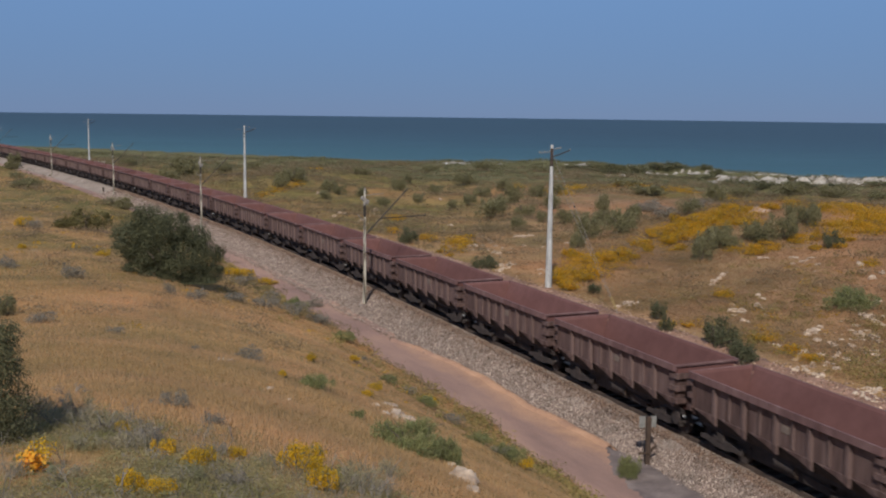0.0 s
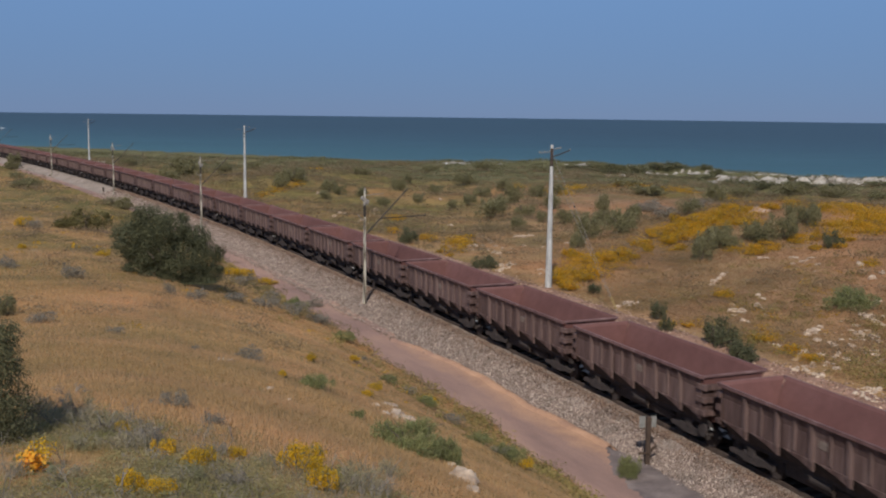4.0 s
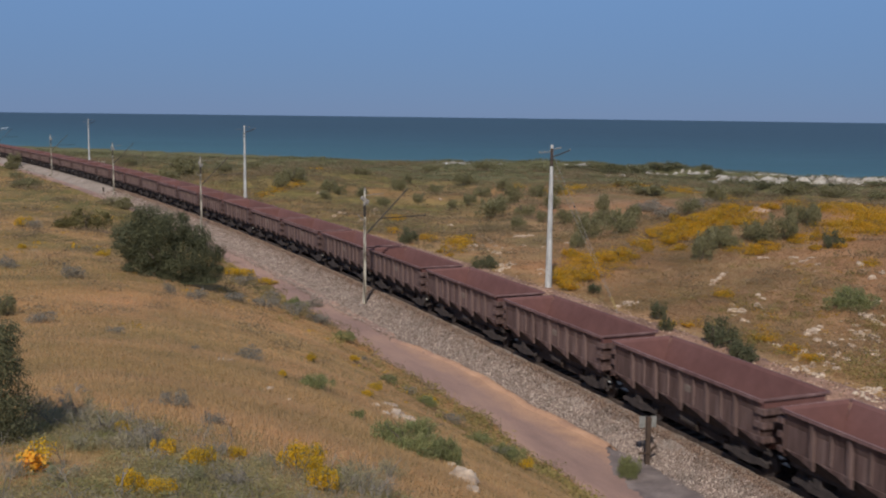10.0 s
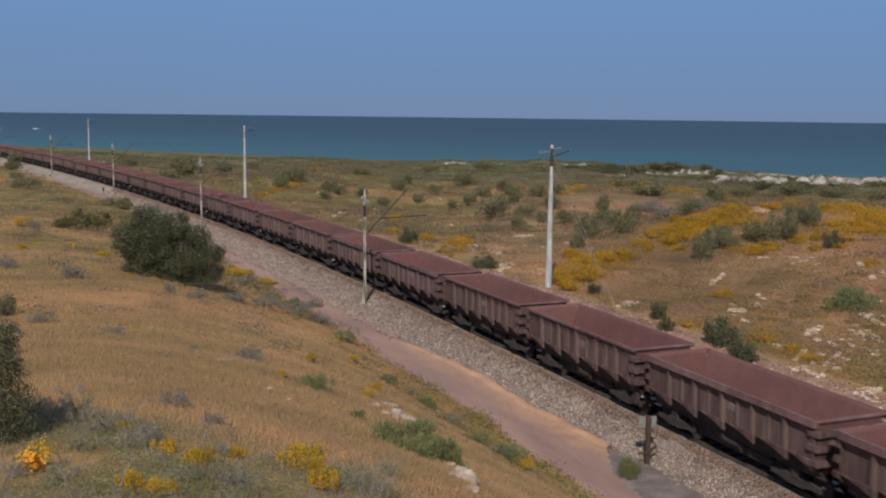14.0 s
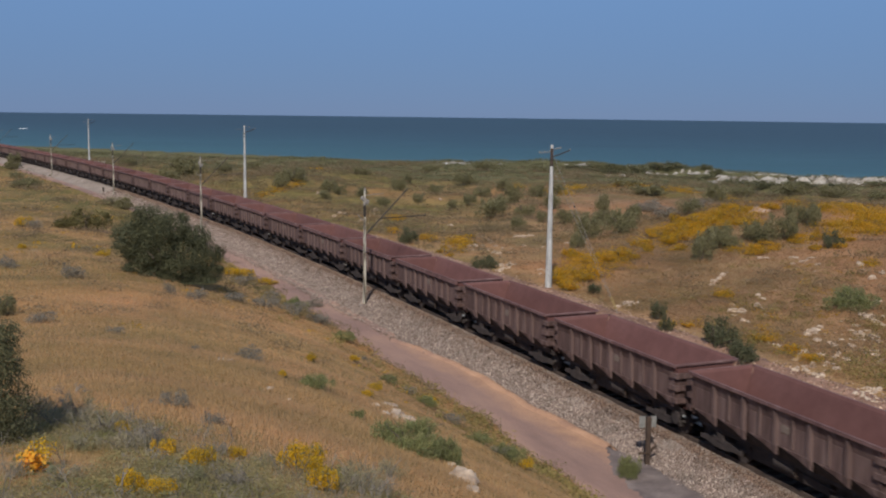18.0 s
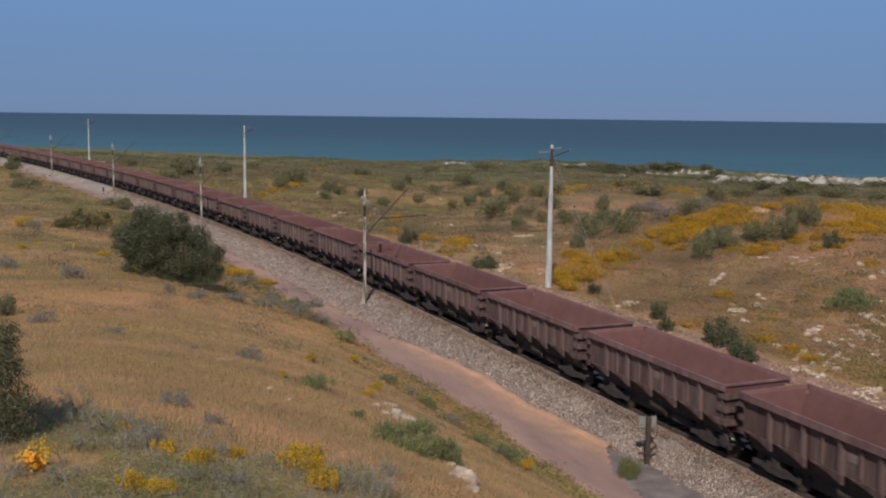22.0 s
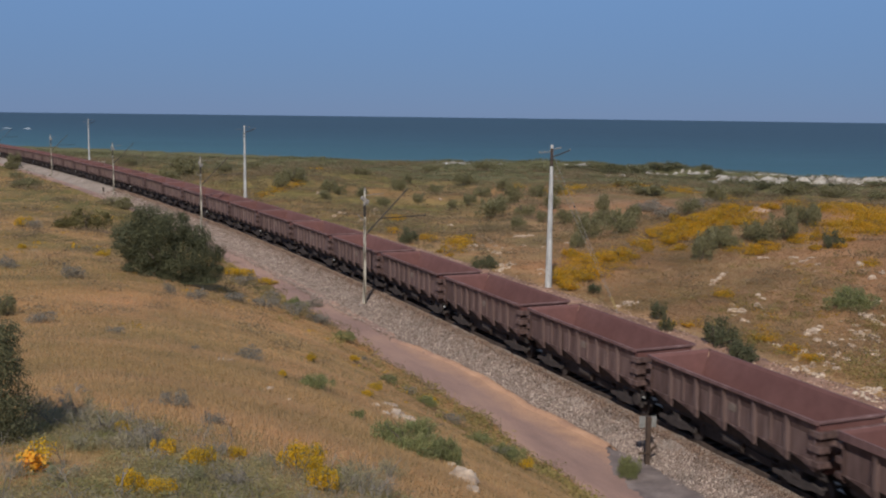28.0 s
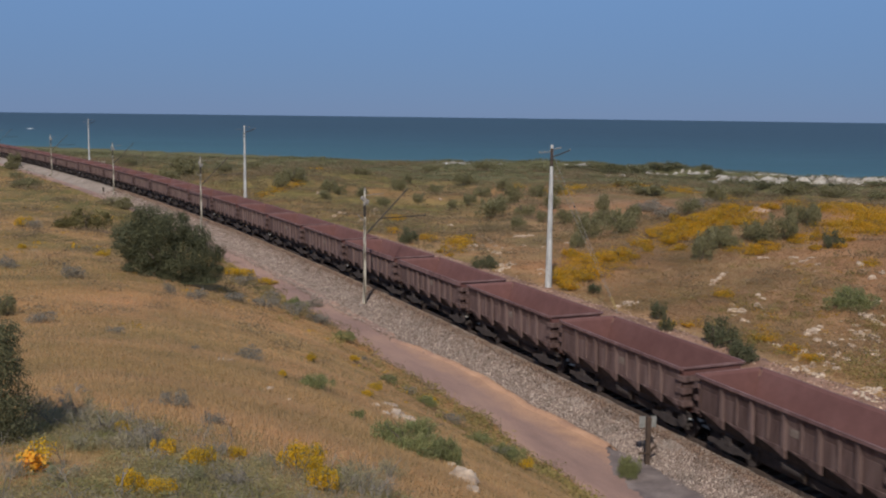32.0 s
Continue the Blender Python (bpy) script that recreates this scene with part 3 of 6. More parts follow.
def sand_sheet(name, label, category, s0, s1, inner, outer, z, material, seed):
    """A thin uneven spill on the road, feathered at both ends; inner and outer give its sides along the line."""
    rs = np.random.RandomState(seed)
    s = np.arange(s0, s1 + 0.01, 0.12)
    end = np.clip(np.minimum(s - s0, s1 - s) / 2.5, 0, 1) ** 0.6
    mid = 0.5 * (inner(s) + outer(s))
    rows = []
    for k, dz in ((1.0, -0.03), (0.8, 0.006), (0.3, 0.014), (-0.3, 0.014), (-0.8, 0.006), (-1.0, -0.03)):
        half = 0.5 * (outer(s) - inner(s)) * end
        x, y, _ = on_line(s, mid + k * half + (0.10 * rs.uniform(-1, 1, len(s)) + 0.14 * np.sin(3.1 * s + 5 * k) * np.sin(1.3 * s)) * (abs(k) > 0.5))
        rows.append(np.stack([x, y, np.full(len(s), z + dz)], 1))
    n, m = len(s), len(rows)
    i, j = np.meshgrid(np.arange(m - 1), np.arange(n - 1), indexing="ij")
    faces = np.stack([i * n + j, i * n + j + 1, (i + 1) * n + j + 1, (i + 1) * n + j], -1).reshape(-1, 4)[:, ::-1]
    tagged(raw(name, np.concatenate(rows), faces, material), label, category, kind="structure")


sand_sheet("asphalt_apron", "dark grey asphalt apron beside the sign", "apron", -40.0, 2.4, lambda s: 2.4 + 0 * s, lambda s: 4.35 - 0.12 * np.clip(s, -6, 2) - 0.5 * ramp(s, -0.6, 1.6), -0.838, M_APRON, 4)
mid_road = ribbon("road", [(6.3, -1.1), (5.8, -0.88), (4.9, -0.86), (4.2, -0.86), (3.95, -0.80), (3.7, -0.82), (3.4, -1.1)], 42, 86, 0.5, M_ROAD, 0.12)
tagged(mid_road, "reddish gravel road narrowed by verge scrub", "road", kind="structure")
far_road = ribbon("road", [(5.5, -1.1), (5.0, -0.87), (4.2, -0.86), (3.95, -0.80), (3.7, -0.82), (3.4, -1.1)], 86, 330, 0.5, M_ROAD, 0.10)
tagged(far_road, "narrow reddish gravel track beside the ballast", "road", kind="structure")
bed = ribbon("track_bed", [(0.74, -0.24), (0.68, -0.205), (0, -0.20), (-0.78, -0.205), (-0.86, -0.24)], -80, 420, 0.5, M_ORE, 0.03)
tagged(bed, "dark ore dust caked between the rails", "track bed", kind="structure")
strip = ribbon("path", [(-8.4, -1.2), (-9.2, -0.72), (-10.4, -0.44), (-11.4, -0.37), (-11.9, -0.41), (-12.2, -0.8)], -60, 320, 0.5, M_RUBBLE, 0.12)
tagged(strip, "low bank of pinkish rubble beside the line", "bank", kind="structure")


def build_rails():
    for g in (0.568, -0.568):
        prof = [(0.065, -0.16), (0.035, -0.03), (0.035, 0.0), (-0.035, 0.0), (-0.035, -0.03), (-0.065, -0.16)]
        ob = ribbon("rail", [(g + a, z) for a, z in prof], -80, 420, 1.0, M_RAIL)
        tagged(ob, "worn brown steel rail of the ore line", "rail", group="rails of the line", kind="structure")
    bm = bmesh.new()
    for s in np.arange(-40, 300, 0.65):
        x, y, h = on_line(s)
        m = Matrix.Translation((x, y, -0.20)) @ Matrix.Rotation(h, 4, "Z")
        v = [bm.verts.new(m @ Vector((a, b, c))) for a in (-0.12, 0.12) for b in (-0.62, 0.62) for c in (-0.06, 0.045)]
        for f in ((0, 1, 3, 2), (4, 6, 7, 5), (0, 4, 5, 1), (2, 3, 7, 6), (1, 5, 7, 3)):
            bm.faces.new([v[i] for i in f])
    tagged(part("sleepers", bm, M_SLEEPER), "dusty concrete sleepers under the rails", "sleepers", kind="stuff")


build_rails()


# ---- masts, poles and sign ----
def build_mast():
    """Overhead-line mast: tapered post, strut and steady arm over the track (towards -y), insulators."""
    top = new("catenary_mast")
    tagged(top, "weathered pale overhead line mast with a dark cantilever arm", "mast", group="masts along the line")
    bm = bmesh.new()
    prism(bm, [(-0.12, -0.10), (0.12, -0.10), (0.12, 0.10), (-0.12, 0.10)], -0.5, 6.0, "z")
    for v in bm.verts:
        if v.co.z > 5:
            v.co.x *= 0.62; v.co.y *= 0.62
    bmesh.ops.bevel(bm, geom=list(bm.edges), offset=0.02, segments=1, affect="EDGES")
    part("post", bm, M_MAST, top)
    part("post_sleeve", box(bmesh.new(), -0.085, 0.085, -0.075, 0.075, 5.98, 6.92, 0.02), M_DARK, top, "dark upper sleeve")
    part("post_tip", box(bmesh.new(), -0.06, 0.06, -0.05, 0.05, 6.9, 7.72, 0.015), M_MAST, top, "pale weathered tip")
    bm = box(bmesh.new(), -0.075, 0.075, -0.34, 0.30, -0.13, 0.13, 0.02)
    bmesh.ops.rotate(bm, verts=bm.verts, matrix=Matrix.Rotation(math.radians(38), 3, "X"))
    bmesh.ops.translate(bm, verts=bm.verts, vec=(0.0, 0.0, 7.12))
    part("head_plate", bm, M_WIRE, top, "pale grey slanting head plate")
    part("wire_cap", rod(bmesh.new(), (0, 0, 7.70), (0, 0, 7.90), 0.085, 0.065), M_WIRE, top, "grey insulator cap")
    part("cap_pin", rod(bmesh.new(), (0, 0, 7.88), (0, 0, 7.98), 0.03), M_DARK, top)
    part("stay_arm", rod(bmesh.new(), (0, -0.05, 7.42), (0, -1.35, 7.50), 0.02), M_WIRE, top, "thin grey stay")
    part("footing", box(bmesh.new(), -0.35, 0.35, -0.35, 0.35, -0.6, 0.0, 0.04), M_BALLAST, top, "stone-dusted footing")
    part("strut", rod(bmesh.new(), (0, -0.05, 4.75), (0, -3.15, 7.85), 0.045), M_DARK, top, "dark diagonal tube")
    part("steady_arm", rod(bmesh.new(), (0, -1.2, 5.83), (0, -4.5, 5.95), 0.035), M_DARK, top, "dark horizontal tube")
    bm = bmesh.new()
    rod(bm, (0, -4.35, 5.93), (0, -4.52, 6.12), 0.03)
    part("wire_clamp", bm, M_DARK, top)
    for a, b in (((0.0, 0.10, 7.0), (0.0, 0.24, 7.3)), ((0, -0.05, 7.1), (0.0, -0.26, 6.75)), ((0, 0.1, 5.75), (0, 0.5, 6.15))):
        part("bracket", rod(bmesh.new(), a, b, 0.03), M_WIRE, top, "short steel bracket")
    bm = bmesh.new()
    for k in range(4):
        rod(bm, (0, 0, 6.76 + 0.09 * k), (0, 0, 6.82 + 0.09 * k), 0.13, 0.09)
        rod(bm, (0, 0, 6.82 + 0.09 * k), (0, 0, 6.85 + 0.09 * k), 0.09)
    part("insulator", bm, M_WIRE, top, "grey ribbed insulator")
    bm = bmesh.new()
    for k in range(5):
        d = Vector((0, -2.9, 2.87)).normalized()
        p = Vector((0, -0.05, 4.75)) + d * (0.25 + 0.11 * k)
        rod(bm, p, p + d * 0.06, 0.08)
    part("strut_insulator", bm, M_DARK, top)
    return top


first = None
for s in (33.1, 81.8, 130.8, 182.4, 243.0):
    x, y, h = on_line(s, 2.53)
    m = pose(x, y, -0.62, 0, 0, math.degrees(h))
    if first is None:
        first = build_mast()
        first.matrix_basis = m
    else:
        copy_thing(first, m)


def build_pole(guy):
    """Tall tapered pole with two cross-arms, pin insulators and a pair of guy wires."""
    top = new("utility_pole")
    tagged(top, "tall pale grey pole with cross-arms and guy wires" if guy else "tall pale grey pole with short cross-arms", "pole", group="poles seaward of the line")
    bm = bmesh.new()
    rod(bm, (0, 0, -0.6), (0, 0, 8.95), 0.265, 0.125, 14)
    part("shaft", bm, M_POLE, top)
    part("pole_top", rod(bmesh.new(), (0, 0, 8.95), (0, 0, 10.25), 0.120, 0.10, 12), M_POST if guy else M_POLE, top, "stained pole top")
    part("pole_cap", rod(bmesh.new(), (0, 0, 10.25), (0, 0, 10.52), 0.115, 0.11, 10), M_POLE, top, "pale cap")
    for z, y0, y1, up in ((9.98, -0.2, 1.05, -0.2), (10.2, -0.85, 0.2, -0.5)):
        part("cross_arm", rod(bmesh.new(), (0.05, y0, z - 0.2 * up), (0.05, y1, z + up * 0.2), 0.030 if guy else 0.016), M_WIRE if guy else M_DARK, top, "weathered cross-arm")
    part("brace", rod(bmesh.new(), (0.1, -0.1, 9.62), (0.1, -1.6, 10.1), 0.045), M_DARK, top, "dark slanting brace")
    for y, z in ((-0.8, 10.28), (-0.45, 10.2), (0.55, 9.98), (1.0, 9.94), (-1.55, 10.1)):
        bm = bmesh.new()
        for k in range(3):
            rod(bm, (0.05, y, z + 0.045 * k), (0.05, y, z + 0.03 + 0.045 * k), 0.045, 0.03)
        part("insulator", bm, M_WIRE, top)
    for z in (9.0, 9.42):
        part("band", rod(bmesh.new(), (0, 0, z), (0, 0, z + 0.1), 0.15, 0.15, 12), M_DARK, top, "dark steel band")
    return top


for s, guy, tall in ((33.5, True, 1.0), (112.5, False, 1.116), (214.5, False, 1.247)):
    x, y, h = on_line(s, -12.1)
    z = height(x, y)
    top = build_pole(guy)
    top.matrix_basis = pose(x, y, z, 0, 0, math.degrees(h)) @ Matrix.Diagonal((1, 1, tall, 1))
    if guy:
        inv = top.matrix_basis.inverted()
        for gx, gy, hgt in ((11.4, 63.8, 10.0), (11.36, 63.86, 9.0)):
            foot = inv @ Vector((gx, gy, height(gx, gy)))
            part("guy_wire", rod(bmesh.new(), (0, 0, hgt), foot, 0.013, 0.013, 5), M_WIRE, top, "thin guy wire")
            mid = Vector((0, 0, hgt)).lerp(foot, 0.36)
            part("guy_guard", rod(bmesh.new(), foot.lerp(Vector((0, 0, hgt)), 0.03), foot.lerp(Vector((0, 0, hgt)), 0.10), 0.03, 0.03, 6), M_GUARD, top, "weathered ochre guy guard")
            part("guy_insulator", rod(bmesh.new(), mid, mid.lerp(foot, 0.02), 0.05), M_DARK, top)


def build_sign():
    top = new("trackside_sign")
    tagged(top, "dark timber post with two grey sign plates seen from behind", "sign")
    part("post", box(bmesh.new(), -0.08, 0.08, -0.09, 0.09, -0.4, 1.88, 0.02), M_POST, top)
    for y0, y1 in ((0.1, 0.34), (-0.34, -0.1)):
        part("plate", box(bmesh.new(), 0.075, 0.10, y0, y1, 1.43, 1.87, 0.008), M_PLATE, top, "grey metal plate")
    part("bracket", box(bmesh.new(), -0.12, -0.09, -0.1, 0.42, 0.44, 0.53, 0.01), M_POST, top, "dark cross piece")
    part("bracket_end", rod(bmesh.new(), (0, -0.12, 0.55), (0, -0.34, 0.72), 0.06), M_POST, top)
    return top


def build_marker_post():
    top = new("marker_post")
    tagged(top, "short dark timber marker post at the ballast edge", "post")
    part("post", box(bmesh.new(), -0.09, 0.09, -0.09, 0.09, -0.3, 0.75, 0.02), M_POST, top)
    part("cap", box(bmesh.new(), -0.14, 0.14, -0.12, 0.12, 0.75, 0.95, 0.04), M_DARK, top, "dark weathered cap")
    return top


def build_shore_marker():
    top = new("shore_marker")
    tagged(top, "small white marker pillar above the beach", "marker")
    part("pillar", prism(bmesh.new(), [(-0.5, -0.5), (0.5, -0.5), (0.5, 0.5), (-0.5, 0.5)], -0.5, 1.6, "z"), M_FOAM, top)
    part("cap", rod(bmesh.new(), (0, 0, 1.6), (0, 0, 2.5), 0.55, 0.15, 8), M_FOAM, top, "white pointed cap")
    return top


build_marker_post().matrix_basis = pose(-54.17, 159.66, height(-54.17, 159.66))
build_shore_marker().matrix_basis = pose(0.9, 498.0, height(0.9, 498.0))
sx, sy, sh = on_line(0.0, 2.62)
build_sign().matrix_basis = pose(sx, sy, -0.85, 0, 0, 100)


# ---- the ore wagons ----
PITCH, HALF = 10.3, 4.74


def gusset(bm, side, reach):
    """Slanting plate below a wagon side, deepest at x = 0 and running back along the sill."""
    shape = ((-reach, 1.290, 1.53), (0.13, 1.290, 1.53), (0.07, 1.285, 1.19), (0.01, 1.285, 1.19), (-0.42 * reach, 1.287, 1.38))
    w = [bm.verts.new((a, side * (b + c), z)) for c in (0.012, -0.03) for a, b, z in shape]
    bm.faces.new(w[:5])
    bm.faces.new(w[:4:-1])
    for k in range(5):
        bm.faces.new((w[k], w[k + 5], w[(k + 1) % 5 + 5], w[(k + 1) % 5]))
    bmesh.ops.recalc_face_normals(bm, faces=bm.faces)


def gusset_rib(side):
    """Upright rib of a wagon side with the gusset at its foot."""
    bm = bmesh.new()
    prism(bm, [(side * a, b) for a, b in ((1.30, 2.72), (1.392, 2.72), (1.345, 1.50), (1.315, 1.20), (1.26, 1.20), (1.24, 1.48), (1.21, 2.34))], -0.085, 0.085, "x")
    for v in bm.verts:
        v.co.x *= 0.22 if v.co.z < 1.25 else 0.62 + 0.55 * (2.72 - v.co.z) / 1.22
    gusset(bm, side, 1.35)
    return bm


def build_wagon(marked, rim):
    """Open empty ore wagon, front towards +x, rail height at z = 0; the camera side is -y."""
    top = new("ore_wagon")
    tagged(top, "empty open iron ore wagon in dusty maroon steel with ribbed sides", "wagon", group="wagons of the ore train")
    for side in (-1, 1):
        bm = bmesh.new()
        prism(bm, [(side * a, b) for a, b in ((1.235, 2.36), (1.262, 2.28), (1.262, 1.51), (1.215, 1.51), (1.20, 2.2))], -HALF + 0.2, HALF - 0.2, "x")
        part("side_wall", bm, M_STEEL, top)
        bm = bmesh.new()
        prism(bm, [(side * a, b) for a, b in ((1.259, 1.507), (0.98, 1.02), (0.93, 1.02), (1.21, 1.507))], -HALF + 0.2, HALF - 0.2, "x")
        bm2 = bmesh.new()
        prism(bm2, [(side * a, b) for a, b in ((1.374, 2.73), (1.256, 2.29), (1.25, 2.29), (1.368, 2.73))], -HALF + 0.21, HALF - 0.21, "x")
        part("upper_panel", bm2, M_STEEL, top)
        # shade below the wagon side is put into this panel's darker colour
        part("lower_panel", bm, M_UNDER, top, "grimy inward-sloping panel, darkened for the shade under the body")
        bm = bmesh.new()
        prism(bm, [(side * a, b) for a, b in ((1.369, 2.834), (1.369, 2.74), (0.80, 1.18), (0.745, 1.18), (1.30, 2.74))], -HALF + 0.22, HALF - 0.22, "x")
        part("side_lining", bm, M_INNER, top, "maroon ore-dusted lining")
        bm = bmesh.new()
        prism(bm, [(-HALF, side * 1.37), (HALF, side * 1.37), (HALF, side * 1.38), (HALF - 0.12, side * 1.45), (-HALF + 0.12, side * 1.45), (-HALF, side * 1.38)], 2.84 - rim, 2.838, "z")
        part("side_rim", bm, M_RIM, top, "scuffed mauve rim")
        long_rib = None
        for x in (-3.24, -1.62, 0.0, 1.62, 3.24):
            if long_rib is None:
                long_rib = part("rib", gusset_rib(side), M_STEEL, top)
                long_rib.matrix_basis = pose(x, 0, 0)
            else:
                share("rib", long_rib, top, pose(x, 0, 0))
        bm = bmesh.new()
        gusset(bm, side, 1.1)
        part("corner_gusset", bm, M_STEEL, top).matrix_basis = pose(4.42, 0, 0)
        bm = bmesh.new()
        ob = part("short_rib", prism(bm, [(side * a, b) for a, b in ((1.30, 2.71), (1.355, 2.71), (1.305, 1.62), (1.25, 1.50), (1.21, 2.34))], -0.04, 0.04, "x"), M_STEEL, top)
        ob.matrix_basis = pose(-2.43, 0, 0)
        for x in (-0.81, 0.81, 2.43):
            share("short_rib", ob, top, pose(x, 0, 0))
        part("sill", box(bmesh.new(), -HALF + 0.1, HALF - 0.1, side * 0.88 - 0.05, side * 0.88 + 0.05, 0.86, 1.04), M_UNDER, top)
        part("corner_post", box(bmesh.new(), 4.48, 4.58, side * 1.27 - 0.05, side * 1.27 + 0.05, 1.5, 2.3), M_STEEL, top)
        part("corner_post", box(bmesh.new(), -4.58, -4.48, side * 1.27 - 0.05, side * 1.27 + 0.05, 1.5, 2.3), M_STEEL, top)
    for end in (-1, 1):
        x0, x1 = sorted((end * (HALF - 0.165), end * (HALF - 0.105)))
        part("end_wall", box(bmesh.new(), x0, x1, -1.24, 1.24, 1.25, 2.30), M_STEEL, top)
        x0, x1 = sorted((end * (HALF - 0.09), end * (HALF - 0.002)))
        part("end_rim", box(bmesh.new(), x0, x1, -1.37, 1.37, 2.74, 2.841, 0.02), M_RIM, top, "scuffed mauve rim")
        bm = bmesh.new()
        prism(bm, [(end * (HALF - 0.091), 2.833), (end * (HALF - 0.091), 2.72), (end * (HALF - 0.24), 1.2), (end * (HALF - 0.30), 1.2), (end * (HALF - 0.15), 2.72)], -1.30, 1.30, "y")
        for v in bm.verts:
            if v.co.z < 2:
                v.co.y *= 0.60
        part("end_lining", bm, M_INNER, top, "maroon ore-dusted lining")
        for z in (2.31, 1.85, 1.38):
            bm = bmesh.new()
            box(bm, *sorted((end * (HALF - 0.17), end * (HALF + 0.06))), -1.37, 1.37, z, z + 0.18)
            for side in (-1, 1) if end > 0 else ():
                box(bm, *sorted((end * (HALF - 0.42), end * (HALF - 0.17))), *sorted((side * 1.265, side * 1.37)), z, z + 0.18)
            part("end_rib", bm, M_STEEL, top)
        part("coupler", box(bmesh.new(), *sorted((end * (HALF - 0.3), end * 5.14)), -0.14, 0.14, 0.68, 0.98, 0.03), M_UNDER, top, "black coupler")
        bogie = new("bogie")
        bogie.parent, bogie.matrix_basis = top, pose(end * 3.35, 0, 0)
        for side in (-1, 1):
            out = [(-1.15, 0.52), (-1.15, 0.37), (-0.7, 0.37), (-0.35, 0.28), (0.35, 0.28), (0.7, 0.37), (1.15, 0.37), (1.15, 0.52), (0.45, 0.62), (-0.45, 0.62)]
            part("side_frame", prism(bmesh.new(), out, side * 0.84, side * 0.96, "y"), M_UNDER, bogie)
        part("bolster", box(bmesh.new(), -0.2, 0.2, -0.98, 0.98, 0.5, 0.9, 0.03), M_UNDER, bogie)
        for x in (-0.9, 0.9):
            part("axle", rod(bmesh.new(), (x, -0.9, 0.44), (x, 0.9, 0.44), 0.07), M_UNDER, bogie)
            for side in (-1, 1):
                bm = bmesh.new()
                rod(bm, (x, side * 0.535, 0.435), (x, side * 0.635, 0.435), 0.43, 0.435, 20)
                rod(bm, (x, side * 0.625, 0.435), (x, side * 0.70, 0.435), 0.15, 0.12, 12)
                rod(bm, (x, side * 0.505, 0.44), (x, side * 0.534, 0.44), 0.46, 0.46, 20)
                part("wheel", bm, M_UNDER, bogie)
    part("floor", box(bmesh.new(), -HALF + 0.27, HALF - 0.27, -0.79, 0.79, 1.03, 1.195), M_INNER, top)
    part("centre_sill", box(bmesh.new(), -4.9, 4.9, -0.28, 0.28, 0.70, 1.01), M_UNDER, top)
    part("underframe", box(bmesh.new(), -1.9, 1.9, -0.74, 0.74, 0.34, 1.0, 0.05), M_UNDER, top, "black brake gear housing")
    bm = bmesh.new()
    rod(bm, (-0.7, -0.80, 0.72), (0.5, -0.80, 0.72), 0.19, 0.19, 12)
    part("brake_cylinder", bm, M_UNDER, top)
    part("brake_rod", rod(bmesh.new(), (0.5, -0.80, 0.72), (2.2, -0.78, 0.62), 0.03), M_UNDER, top)
    part("brake_lever", box(bmesh.new(), 0.62, 0.67, -1.0, -0.96, 0.5, 0.95, 0.01), M_RAIL, top, "pale worn lever")
    part("number_panel", box(bmesh.new(), 0.25, 0.62, -1.281, -1.266, 2.0, 2.24), M_PALE, top, "faded chalky number panel")
    if marked:
        part("end_cock", rod(bmesh.new(), (4.85, -1.0, 0.86), (4.85, -1.12, 0.92), 0.036), M_GLASSY, top, "bright brake cock")
        part("hose", rod(bmesh.new(), (4.9, -0.4, 0.75), (5.1, -0.9, 0.6), 0.04), M_UNDER, top)
        part("hand_brake_wheel", rod(bmesh.new(), (4.35, -1.06, 0.72), (4.35, -1.10, 0.72), 0.26, 0.26, 16), M_UNDER, top, "black hand brake wheel")
    for ob in top.children:                      # the body flares a little above the frame
        if ob.data and not ob.get("flared"):
            for v in ob.data.vertices:
                if v.co.z > 1.0:
                    v.co.y *= 1 + 0.055 * min((v.co.z - 1) / 0.5, 1)
                    v.co.z = 1 + (v.co.z - 1) * 1.035
            for other in top.children:
                if other.data == ob.data:
                    other["flared"] = 1
    return top


def front_at(k, t):
    """Place up the line of the front corner of wagon k at t seconds; the train slowly gathers speed."""
    return k * PITCH + 0.06 - 15.8204 * t - 0.014024 * t ** 2 + 0.00015879 * t ** 3


def wagon_pose(k, t):
    x, y, h = on_line(front_at(k, t) + HALF)
    a, b = on_line(front_at(k, t) + HALF - 3.35), on_line(front_at(k, t) + HALF + 3.35)
    turn = math.atan2(a[1] - b[1], a[0] - b[0])
    return pose(0.5 * (a[0] + b[0]), 0.5 * (a[1] + b[1]), 0.0, 0, 0, math.degrees(turn))


FIRST_WAGON, LAST_WAGON = -2, 76
DEEP_RIMS = (-2, -1, 0, 1, 2, 3, 20, 21, 24, 25, *range(30, 38), 41, 42, 52, 53, 58, 59, 66, 67)      # wagons with a deeper rim
wagons = []
kinds = {}
for k in range(FIRST_WAGON, LAST_WAGON):
    kind = (k % 2, k in DEEP_RIMS)
    if kind not in kinds:
        ob = kinds[kind] = build_wagon(k % 2 == 0, 0.24 if kind[1] else 0.11)
        ob.matrix_basis = wagon_pose(k, 0)
    else:
        ob = copy_thing(kinds[kind], wagon_pose(k, 0))
    wagons.append((k, ob))


